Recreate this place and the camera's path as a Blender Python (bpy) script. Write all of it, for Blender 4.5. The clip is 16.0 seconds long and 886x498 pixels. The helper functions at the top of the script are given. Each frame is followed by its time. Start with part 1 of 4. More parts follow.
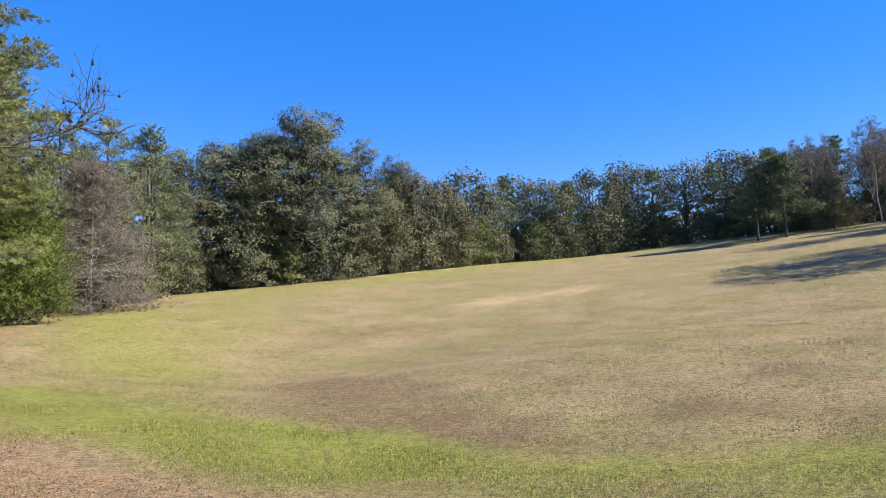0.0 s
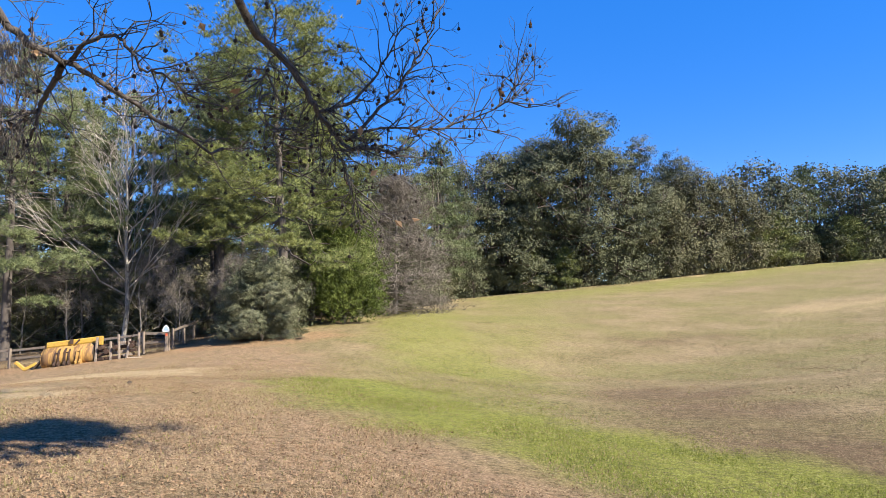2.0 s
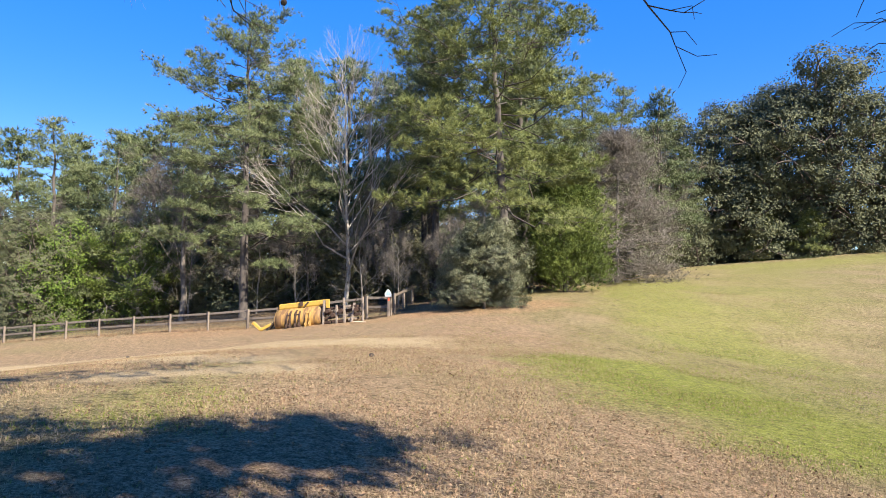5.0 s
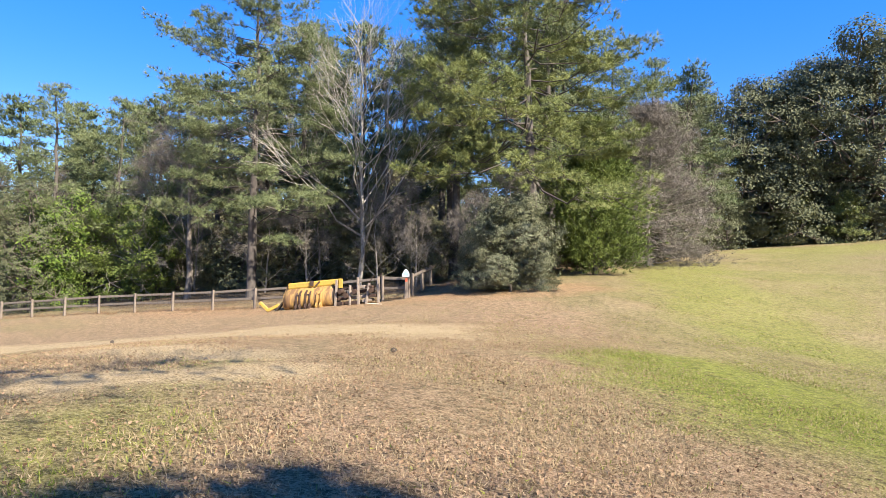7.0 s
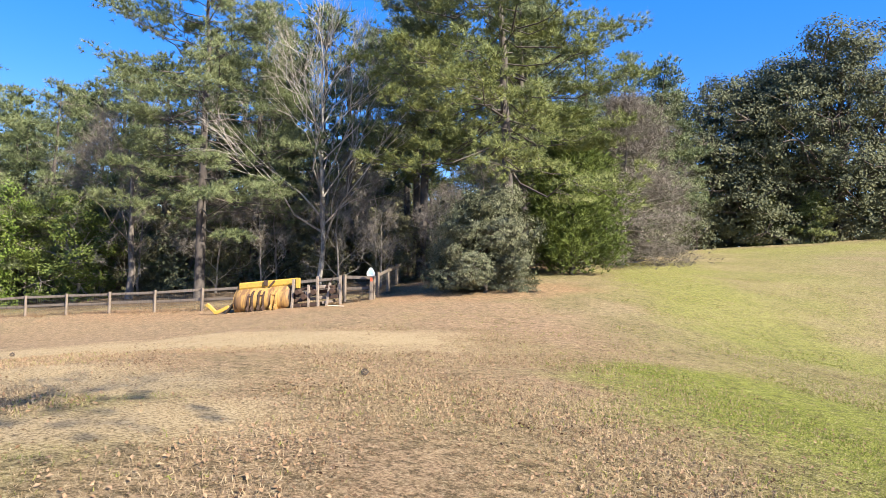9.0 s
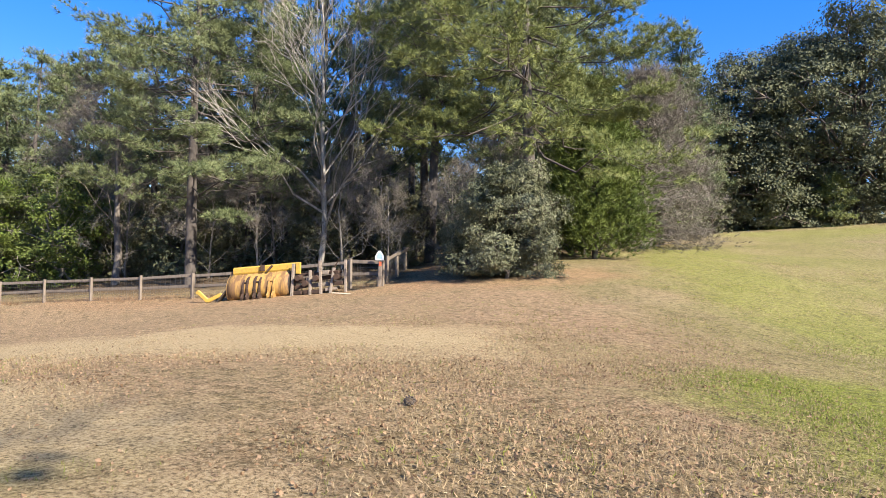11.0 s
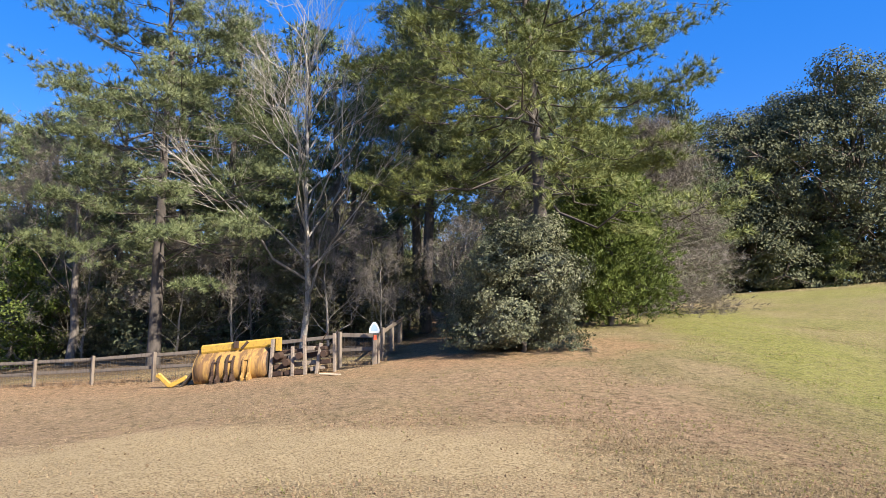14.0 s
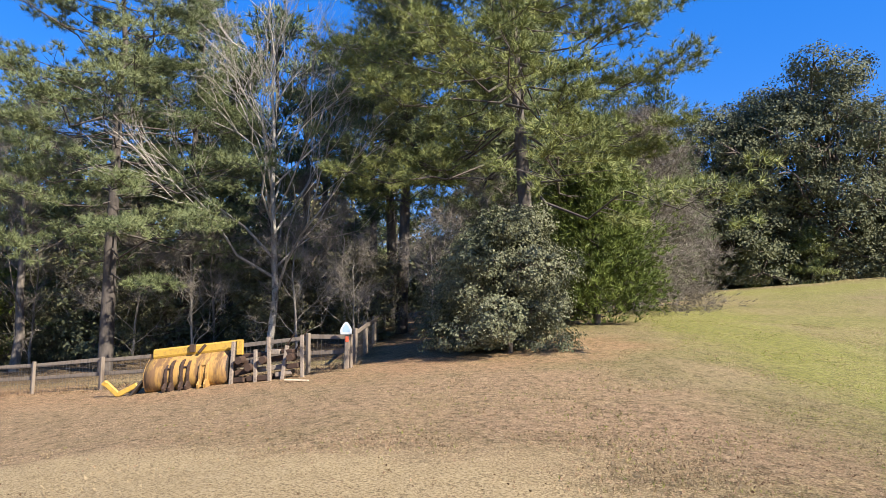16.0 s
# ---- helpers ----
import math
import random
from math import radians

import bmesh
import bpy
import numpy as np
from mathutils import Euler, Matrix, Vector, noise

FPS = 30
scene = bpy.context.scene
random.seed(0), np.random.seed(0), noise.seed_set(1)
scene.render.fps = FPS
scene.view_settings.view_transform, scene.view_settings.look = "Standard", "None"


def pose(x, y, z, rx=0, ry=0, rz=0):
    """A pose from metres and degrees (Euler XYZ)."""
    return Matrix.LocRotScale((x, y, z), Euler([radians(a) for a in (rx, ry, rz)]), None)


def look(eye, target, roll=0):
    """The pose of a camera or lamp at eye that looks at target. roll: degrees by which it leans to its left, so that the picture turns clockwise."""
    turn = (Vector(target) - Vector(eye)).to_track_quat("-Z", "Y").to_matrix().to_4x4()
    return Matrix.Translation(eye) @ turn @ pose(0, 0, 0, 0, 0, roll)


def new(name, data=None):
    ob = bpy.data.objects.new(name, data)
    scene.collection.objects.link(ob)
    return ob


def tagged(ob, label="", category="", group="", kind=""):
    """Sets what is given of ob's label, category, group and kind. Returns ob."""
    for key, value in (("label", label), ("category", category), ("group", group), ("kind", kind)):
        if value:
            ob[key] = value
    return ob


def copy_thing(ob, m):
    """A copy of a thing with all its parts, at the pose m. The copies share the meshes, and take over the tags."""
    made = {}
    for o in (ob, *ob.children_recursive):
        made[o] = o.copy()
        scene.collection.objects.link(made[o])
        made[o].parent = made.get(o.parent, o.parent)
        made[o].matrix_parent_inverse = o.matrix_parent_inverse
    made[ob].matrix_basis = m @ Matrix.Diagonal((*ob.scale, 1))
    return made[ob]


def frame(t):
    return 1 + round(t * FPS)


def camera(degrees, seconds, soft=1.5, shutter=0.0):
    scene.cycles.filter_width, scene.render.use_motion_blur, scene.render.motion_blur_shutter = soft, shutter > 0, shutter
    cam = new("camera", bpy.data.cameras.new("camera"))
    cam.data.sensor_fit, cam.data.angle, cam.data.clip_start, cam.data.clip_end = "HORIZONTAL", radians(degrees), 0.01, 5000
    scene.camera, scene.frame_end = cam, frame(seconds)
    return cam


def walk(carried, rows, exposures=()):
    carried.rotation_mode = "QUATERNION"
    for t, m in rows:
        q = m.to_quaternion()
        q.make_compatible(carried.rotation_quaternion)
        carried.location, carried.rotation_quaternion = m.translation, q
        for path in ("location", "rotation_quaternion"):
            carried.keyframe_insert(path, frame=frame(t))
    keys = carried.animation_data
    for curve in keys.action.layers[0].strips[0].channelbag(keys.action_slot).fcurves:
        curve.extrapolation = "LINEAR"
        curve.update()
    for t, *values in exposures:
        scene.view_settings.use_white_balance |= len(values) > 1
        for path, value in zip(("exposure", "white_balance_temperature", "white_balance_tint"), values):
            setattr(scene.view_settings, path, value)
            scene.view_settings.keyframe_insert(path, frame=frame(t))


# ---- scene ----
cam = camera(68.1, 16.0, 0.85)
METRES, EYE, TILT, LEAN, TURN = 21.0, 1.6, 4.5, 1.5, 0.0
ROWS = [
    (0.0, 0.0, 0.0, 0.0, 0.0, 0.0, 0.0),
    (0.5, -0.0264, 0.0113, -0.002, 1.58, 0.08, 0.1),
    (1.0, -0.0546, 0.0225, -0.0051, 6.95, 0.26, 0.46),
    (1.5, -0.0866, 0.0341, -0.0075, 16.54, 0.77, 0.69),
    (2.0, -0.1163, 0.0489, -0.0108, 22.4, 0.72, 1.15),
    (2.5, -0.1463, 0.0624, -0.0144, 26.62, 0.31, 1.28),
    (3.0, -0.1746, 0.079, -0.0176, 28.31, -0.28, 1.36),
    (3.5, -0.2038, 0.0966, -0.0198, 31.08, -0.83, 1.46),
    (4.0, -0.2318, 0.1163, -0.0221, 35.3, -1.15, 1.75),
    (4.5, -0.2589, 0.1382, -0.0245, 37.62, -1.44, 1.56),
    (5.0, -0.2843, 0.1611, -0.0271, 39.09, -1.63, 1.52),
    (7.5, -0.41, 0.2708, -0.0408, 40.07, -3.6, 0.6),
    (8.0, -0.4339, 0.2932, -0.0431, 38.09, -3.43, 0.09),
    (8.5, -0.459, 0.3151, -0.0474, 37.1, -3.37, 0.21),
    (9.0, -0.4837, 0.3375, -0.0521, 36.83, -3.37, 0.22),
    (9.5, -0.5116, 0.3597, -0.0562, 36.9, -3.56, 0.27),
    (10.0, -0.5396, 0.3824, -0.0609, 37.04, -4.06, 0.18),
    (10.2, -0.5506, 0.3910, -0.0624, 37.15, -4.35, 0.18),
    (12.3, -0.6620, 0.4755, -0.0727, 34.85, -4.55, 0.55),
    (12.5, -0.6714, 0.4828, -0.0728, 35.19, -1.99, 0.61),
    (13.0, -0.6915, 0.5014, -0.0715, 35.24, 1.2, 0.65),
    (13.5, -0.709, 0.5168, -0.0734, 35.07, 1.32, 0.98),
    (14.0, -0.7244, 0.5345, -0.076, 34.84, 1.13, 1.08),
    (14.5, -0.7404, 0.5511, -0.0775, 34.14, 1.09, 1.21),
    (15.0, -0.754, 0.5706, -0.0798, 33.86, 1.0, 1.17),
    (15.5, -0.7677, 0.5865, -0.0817, 32.89, 1.04, 1.25),
    (16.0, -0.7808, 0.6023, -0.0843, 32.51, 1.06, 1.27),
]
walk(cam, [(t, pose(0, 0, EYE, TILT, LEAN, TURN) @ pose(METRES * x, METRES * y, METRES * z, 90 + pitch, roll, yaw)) for t, x, y, z, yaw, pitch, roll in ROWS], [(0.0, 1.43), (4.0, 1.5), (7.5, 1.69), (9.5, 1.69), (12.5, 1.43), (16.0, 1.41)])

# ---- world and sun ----
SUN_FROM = Vector((1.0, -0.15, 0.0)).normalized()
SUN_UP = radians(36)
world = bpy.data.worlds.new("sky")
scene.world = world
world.use_nodes = True
wn, wl = world.node_tree.nodes, world.node_tree.links
sky = wn.new("ShaderNodeTexSky")
sky.sky_type = "NISHITA"
sky.sun_disc = False
sky.sun_elevation = SUN_UP
sky.sun_rotation = math.atan2(SUN_FROM.x, SUN_FROM.y)
sky.altitude = 100
sky.air_density = 1.0
sky.dust_density = 0.0
sky.ozone_density = 1.0
vivid = wn.new("ShaderNodeHueSaturation")
vivid.inputs["Hue"].default_value = 0.52
vivid.inputs["Saturation"].default_value = 1.55
wl.new(sky.outputs[0], vivid.inputs["Color"])
clear = wn.new("ShaderNodeMix")
clear.data_type = "RGBA"
clear.inputs[0].default_value = 0.5
clear.inputs[7].default_value = (0.27, 1.5, 5.0, 1)
wl.new(vivid.outputs[0], clear.inputs[6])
wl.new(clear.outputs[2], wn["Background"].inputs[0])
wn["Background"].inputs[1].default_value = 0.082
sun_data = bpy.data.lights.new("sun", "SUN")
sun_data.energy, sun_data.angle, sun_data.color = 5.0, radians(0.55), (1.0, 0.9, 0.76)
sun = new("sun", sun_data)
sun_dir = SUN_FROM * math.cos(SUN_UP) + Vector((0, 0, math.sin(SUN_UP)))
sun.matrix_world = look(sun_dir * 60, (0, 0, 0))


# ---- materials ----
def nodes_of(name):
    m = bpy.data.materials.new(name)
    m.use_nodes = True
    return m, m.node_tree.nodes, m.node_tree.links, m.node_tree.nodes["Principled BSDF"]


def noise_tex(n, l, scale, detail=4, rough=0.6, coords=None, stretch=None):
    t = n.new("ShaderNodeTexNoise")
    t.inputs["Scale"].default_value, t.inputs["Detail"].default_value, t.inputs["Roughness"].default_value = scale, detail, rough
    if coords is None:
        coords = n.new("ShaderNodeNewGeometry").outputs["Position"]
    if stretch:
        mp = n.new("ShaderNodeMapping")
        mp.inputs["Scale"].default_value = stretch
        l.new(coords, mp.inputs["Vector"])
        coords = mp.outputs[0]
    l.new(coords, t.inputs["Vector"])
    return t.outputs[0]


def ramp(n, l, fac, stops):
    r = n.new("ShaderNodeValToRGB")
    while len(r.color_ramp.elements) < len(stops):
        r.color_ramp.elements.new(0.5)
    for e, (p, c) in zip(r.color_ramp.elements, stops):
        e.position, e.color = p, (*c, 1)
    l.new(fac, r.inputs[0])
    return r.outputs[0]


def mixed(n, l, fac, a, b, mode="MIX"):
    m = n.new("ShaderNodeMix")
    m.data_type, m.blend_type = "RGBA", mode
    for socket, value in ((m.inputs[0], fac), (m.inputs[6], a), (m.inputs[7], b)):
        if isinstance(value, (int, float)):
            socket.default_value = value
        elif isinstance(value, tuple):
            socket.default_value = (*value, 1)
        else:
            l.new(value, socket)
    return m.outputs[2]


def bumped(n, l, bsdf, height, strength, distance):
    b = n.new("ShaderNodeBump")
    b.inputs["Strength"].default_value, b.inputs["Distance"].default_value = strength, distance
    l.new(height, b.inputs["Height"])
    l.new(b.outputs[0], bsdf.inputs["Normal"])


def leaf_material(name, dark, mid, light, through_share=0.3, rough=0.55, patch=0.25):
    """Leaves that differ one by one, and in patches of the crown."""
    m, n, l, p = nodes_of(name)
    geo = n.new("ShaderNodeNewGeometry")
    col = ramp(n, l, geo.outputs["Random Per Island"], [(0.0, dark), (0.5, mid), (1.0, light)])
    big = noise_tex(n, l, patch, 3)
    col = mixed(n, l, ramp(n, l, big, [(0.38, (0, 0, 0)), (0.62, (1, 1, 1))]), col, mixed(n, l, 0.55, col, light), "MIX")
    l.new(col, p.inputs["Base Color"])
    p.inputs["Roughness"].default_value = rough
    p.inputs["Specular IOR Level"].default_value = 0.2
    tr = n.new("ShaderNodeBsdfTranslucent")
    l.new(col, tr.inputs["Color"])
    mx = n.new("ShaderNodeMixShader")
    mx.inputs[0].default_value = through_share
    l.new(p.outputs[0], mx.inputs[1])
    l.new(tr.outputs[0], mx.inputs[2])
    l.new(mx.outputs[0], n["Material Output"].inputs["Surface"])
    return m


def bark_material(name, dark, light, scale=6.0):
    m, n, l, p = nodes_of(name)
    co = n.new("ShaderNodeTexCoord").outputs["Object"]
    plates = noise_tex(n, l, scale, 6, 0.7, co, (1, 1, 0.28))
    blotch = noise_tex(n, l, 0.7, 3, 0.5, co)
    col = ramp(n, l, plates, [(0.32, dark), (0.62, light)])
    col = mixed(n, l, ramp(n, l, blotch, [(0.4, (0, 0, 0)), (0.65, (0.6, 0.6, 0.6))]), col, light)
    l.new(col, p.inputs["Base Color"])
    p.inputs["Roughness"].default_value = 0.92
    bumped(n, l, p, plates, 0.8, 0.04)
    return m


def worn_material(name, base, worn, dirt, rough=0.6, metal=0.0, scale=3.0, stretch=None, wear=0.55):
    m, n, l, p = nodes_of(name)
    co = n.new("ShaderNodeTexCoord").outputs["Object"]
    a = noise_tex(n, l, scale, 6, 0.65, co, stretch)
    b = noise_tex(n, l, scale * 6, 4, 0.6, co, stretch)
    col = mixed(n, l, ramp(n, l, a, [(wear, (0, 0, 0)), (wear + 0.12, (1, 1, 1))]), base, worn)
    col = mixed(n, l, ramp(n, l, b, [(0.5, (0, 0, 0)), (0.75, (0.7, 0.7, 0.7))]), col, dirt)
    l.new(col, p.inputs["Base Color"])
    p.inputs["Roughness"].default_value, p.inputs["Metallic"].default_value = rough, metal
    bumped(n, l, p, b, 0.3, 0.01)
    return m


PINE_GREEN = leaf_material("pine_needles", (0.038, 0.052, 0.022), (0.096, 0.124, 0.054), (0.2, 0.225, 0.105), 0.05)
PINE_GOLD = leaf_material("sunny_pine_needles", (0.044, 0.06, 0.02), (0.115, 0.142, 0.044), (0.225, 0.245, 0.082), 0.05)
PINE_BLUE = leaf_material("far_pine_needles", (0.034, 0.05, 0.024), (0.08, 0.108, 0.048), (0.16, 0.185, 0.082), 0.05)
CEDAR_GREEN = leaf_material("cedar_sprays", (0.034, 0.056, 0.012), (0.07, 0.1, 0.02), (0.13, 0.16, 0.036), 0.1)
OAK_GREEN = leaf_material("oak_leaves", (0.062, 0.07, 0.038), (0.088, 0.097, 0.051), (0.125, 0.132, 0.072), 0.08, 0.65)
OAK_OLIVE = leaf_material("olive_oak_leaves", (0.07, 0.068, 0.036), (0.1, 0.098, 0.051), (0.142, 0.138, 0.074), 0.08, 0.65)
HOLLY_GREEN = leaf_material("holly_leaves", (0.022, 0.03, 0.014), (0.055, 0.066, 0.03), (0.2, 0.205, 0.125), 0.06, 0.4)
MAPLE_GREEN = leaf_material("bright_leaves", (0.038, 0.07, 0.012), (0.08, 0.135, 0.022), (0.15, 0.2, 0.04), 0.2)
TWIG_GREY = leaf_material("grey_twigs", (0.095, 0.08, 0.064), (0.16, 0.14, 0.116), (0.24, 0.215, 0.185), 0.05, 0.9)
TWIG_RUST = leaf_material("rusty_twigs", (0.075, 0.064, 0.053), (0.13, 0.113, 0.095), (0.21, 0.185, 0.158), 0.05, 0.9)
DEAD_LEAF = leaf_material("dead_leaves", (0.075, 0.042, 0.022), (0.2, 0.125, 0.07), (0.34, 0.23, 0.14), 0.2, 0.7, 0.8)
MOSS_GREY = leaf_material("hanging_moss", (0.1, 0.086, 0.072), (0.16, 0.138, 0.116), (0.22, 0.195, 0.165), 0.3, 0.9)
PINE_BARK = bark_material("pine_bark", (0.03, 0.025, 0.021), (0.092, 0.078, 0.068))
GREY_BARK = bark_material("grey_bark", (0.085, 0.074, 0.062), (0.29, 0.26, 0.225), 9)
DARK_BARK = bark_material("dark_bark", (0.03, 0.024, 0.02), (0.12, 0.095, 0.075), 9)
PALE_BARK = bark_material("pale_grey_bark", (0.17, 0.153, 0.132), (0.42, 0.385, 0.335), 9)
BROWN_BARK = bark_material("brown_grey_bark", (0.05, 0.041, 0.034), (0.175, 0.15, 0.126), 9)
GUM_BARK = bark_material("gum_bark", (0.018, 0.015, 0.013), (0.1, 0.086, 0.075), 22)
# brown husk taken near black, so the colour holds the backlit shade
BALL_BACKLIT = bark_material("backlit_seed_ball_husk", (0.008, 0.006, 0.005), (0.04, 0.028, 0.02), 60)
FENCE_WOOD = worn_material("weathered_fence_wood", (0.18, 0.146, 0.115), (0.107, 0.082, 0.064), (0.0492, 0.0394, 0.0295), 0.9, 0, 2.5, (1, 1, 0.2))
OLD_WOOD = worn_material("weathered_stack_wood", (0.235, 0.19, 0.15), (0.13, 0.1, 0.076), (0.05, 0.04, 0.03), 0.9, 0, 3.0)
YELLOW_PAINT = worn_material("chipped_yellow_paint", (0.377, 0.221, 0.0615), (0.164, 0.0902, 0.0369), (0.082, 0.0508, 0.0328), 0.7, 0, 2.4, (2.2, 1, 0.2), 0.46)
YELLOW_BRIGHT = worn_material("bright_yellow_paint", (0.426, 0.267, 0.0451), (0.312, 0.184, 0.0451), (0.148, 0.0943, 0.0451), 0.5, 0, 2.5, None, 0.6)
RUST_STEEL = worn_material("rusty_steel", (0.0615, 0.0369, 0.0262), (0.0312, 0.023, 0.0189), (0.123, 0.0697, 0.041), 0.8, 0.3, 4.0)
# grimy steel, darkened to stand for parts that lie in shade
SHADED_STEEL = worn_material("shaded_grimy_steel", (0.05, 0.042, 0.036), (0.1, 0.07, 0.05), (0.15, 0.1, 0.06), 0.7, 0.4, 5.0)
WIRE = worn_material("galvanised_wire", (0.16, 0.15, 0.14), (0.1, 0.07, 0.05), (0.08, 0.06, 0.05), 0.6, 0.7, 4.0)
SIGN_WHITE = worn_material("white_sign_paint", (0.41, 0.443, 0.476), (0.328, 0.369, 0.41), (0.246, 0.262, 0.287), 0.4, 0, 5.0, None, 0.62)
SIGN_BLUE = worn_material("pale_blue_sign_paint", (0.22, 0.33, 0.46), (0.18, 0.28, 0.4), (0.2, 0.23, 0.26), 0.45, 0, 6.0, None, 0.62)
RED_TAPE = worn_material("orange_red_tape", (0.62, 0.1, 0.04), (0.45, 0.08, 0.04), (0.2, 0.06, 0.04), 0.5, 0, 8.0, None, 0.6)
PALE_WOOD = worn_material("pale_split_wood", (0.508, 0.41, 0.295), (0.394, 0.295, 0.197), (0.246, 0.18, 0.123), 0.85, 0, 6.0)


def ground_material():
    m, n, l, p = nodes_of("meadow")

    def zone(name):
        a = n.new("ShaderNodeAttribute")
        a.attribute_name = name
        return a.outputs["Fac"]

    def ragged(fac, speck, hard=0.22):
        add = n.new("ShaderNodeMath")
        add.operation = "ADD"
        sub = n.new("ShaderNodeMath")
        sub.operation = "MULTIPLY_ADD"
        l.new(speck, sub.inputs[0])
        sub.inputs[1].default_value, sub.inputs[2].default_value = 0.9, -0.45
        l.new(fac, add.inputs[0])
        l.new(sub.outputs[0], add.inputs[1])
        r = n.new("ShaderNodeMapRange")
        r.inputs["From Min"].default_value, r.inputs["From Max"].default_value = 0.5 - hard, 0.5 + hard
        l.new(add.outputs[0], r.inputs["Value"])
        return r.outputs[0]

    fine = noise_tex(n, l, 30, 6, 0.8)
    tuft = noise_tex(n, l, 6.5, 5, 0.75)
    mid = noise_tex(n, l, 3.2, 5, 0.65)
    wide = noise_tex(n, l, 0.32, 5, 0.6)
    drift = noise_tex(n, l, 0.09, 4, 0.55, None, (1, 2.2, 1))
    tan = ramp(n, l, wide, [(0.35, (0.21, 0.172, 0.078)), (0.5, (0.28, 0.218, 0.113)), (0.68, (0.34, 0.257, 0.148))])
    col = mixed(n, l, ramp(n, l, drift, [(0.42, (0, 0, 0)), (0.62, (0.55, 0.55, 0.55))]), tan, (0.19, 0.185, 0.055))
    col = mixed(n, l, ragged(zone("brown"), mid, 0.45), col, mixed(n, l, mid, (0.115, 0.078, 0.045), (0.215, 0.145, 0.085)))
    col = mixed(n, l, ragged(zone("litter"), mid, 0.45), col, mixed(n, l, mid, (0.3, 0.195, 0.112), (0.41, 0.28, 0.175)))
    col = mixed(n, l, ramp(n, l, drift, [(0.48, (0, 0, 0)), (0.62, (0.3, 0.3, 0.3))]), col, (0.235, 0.225, 0.08))
    col = mixed(n, l, ragged(zone("green"), mid, 0.4), col, mixed(n, l, wide, (0.175, 0.21, 0.024), (0.265, 0.285, 0.05)))
    col = mixed(n, l, ragged(zone("red"), mid, 0.4), col, mixed(n, l, wide, (0.33, 0.19, 0.105), (0.42, 0.265, 0.155)))
    col = mixed(n, l, ragged(zone("wood"), mid, 0.4), col, mixed(n, l, mid, (0.085, 0.056, 0.035), (0.16, 0.1, 0.064)))
    # small shadows between clumps and tufts, painted in as dark specks
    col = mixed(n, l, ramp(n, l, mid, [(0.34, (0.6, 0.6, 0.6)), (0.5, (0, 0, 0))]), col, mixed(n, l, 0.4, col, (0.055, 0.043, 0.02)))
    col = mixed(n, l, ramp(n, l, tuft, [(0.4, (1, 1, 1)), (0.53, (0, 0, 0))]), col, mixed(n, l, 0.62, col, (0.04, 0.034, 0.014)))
    col = mixed(n, l, ragged(zone("sand"), mid, 0.48), col, mixed(n, l, mid, (0.39, 0.293, 0.157), (0.475, 0.364, 0.208)))
    # finer dark specks, painted shade between the blades
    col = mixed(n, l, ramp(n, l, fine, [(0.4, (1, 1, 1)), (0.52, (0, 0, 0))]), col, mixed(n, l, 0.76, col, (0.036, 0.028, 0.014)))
    col = mixed(n, l, ramp(n, l, fine, [(0.53, (0, 0, 0)), (0.64, (1, 1, 1))]), col, mixed(n, l, 0.42, col, (0.64, 0.55, 0.36)))
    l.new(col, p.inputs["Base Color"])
    p.inputs["Roughness"].default_value = 0.95
    p.inputs["Specular IOR Level"].default_value = 0.1
    bumped(n, l, p, fine, 1.0, 0.05)
    return m


GROUND = ground_material()
GRASS_DRY = leaf_material("dry_grass", (0.12, 0.085, 0.042), (0.29, 0.215, 0.12), (0.45, 0.35, 0.215), 0.3, 0.8, 0.5)
GRASS_GREEN = leaf_material("green_grass", (0.08, 0.105, 0.018), (0.18, 0.215, 0.035), (0.29, 0.3, 0.075), 0.35, 0.7, 0.5)

# ---- the lie of the land ----
HILLS = [(-30, 0, 17, -1.110), (-10, 0, 17, 2.576), (10, 0, 17, 0.523), (-45, 22, 17, -0.533), (-25, 22, 17, 0.984), (-8, 22, 17, -1.687), (12, 22, 17, -1.417), (-30, 48, 30, 2.936), (-8, 48, 30, -3.191), (18, 48, 30, -0.808), (40, 48, 30, 0.827)]
FAR_HILLS = [(-45, 75, 30, 1.367), (-12, 75, 30, -0.215), (20, 75, 30, -1.328), (50, 75, 30, 0.252), (-40, 105, 30, -2.382), (-5, 105, 30, 3.361), (30, 105, 30, -1.538), (65, 105, 30, 1.535), (-20, 140, 30, 0.685), (20, 140, 30, -1.165), (60, 140, 30, 1.002)]
DIPS = [(-32, 26, 9, -0.600), (-22, 32, 9, 1.015), (-8, 34, 9, -0.986), (6, 26, 9, 1.386), (0, 12, 9, -1.148), (-15, 12, 9, 0.704)]


def land(x, y):
    """The ground's height, for numbers or arrays."""
    x, y = np.asarray(x, float), np.asarray(y, float)
    xs, ys = 160 * np.tanh(x / 160), 60 + 150 * np.tanh((y - 60) / 150)
    z = -0.342 + 3.757 * xs / 50 + 3.122 * ys / 50
    for cx, cy, wide, high in HILLS + FAR_HILLS + DIPS:
        z = z + high * np.exp(-((x - cx) ** 2 + (y - cy) ** 2) / (2 * wide * wide))
    return z


def ground_at(x, y):
    return float(land(x, y))


def near_line(x, y, line):
    """Distance from a line of points in the plan."""
    best = np.full(np.shape(x), 1e9)
    for (ax, ay), (bx, by) in zip(line, line[1:]):
        dx, dy = bx - ax, by - ay
        t = np.clip(((x - ax) * dx + (y - ay) * dy) / (dx * dx + dy * dy), 0, 1)
        best = np.minimum(best, np.hypot(x - ax - t * dx, y - ay - t * dy))
    return best


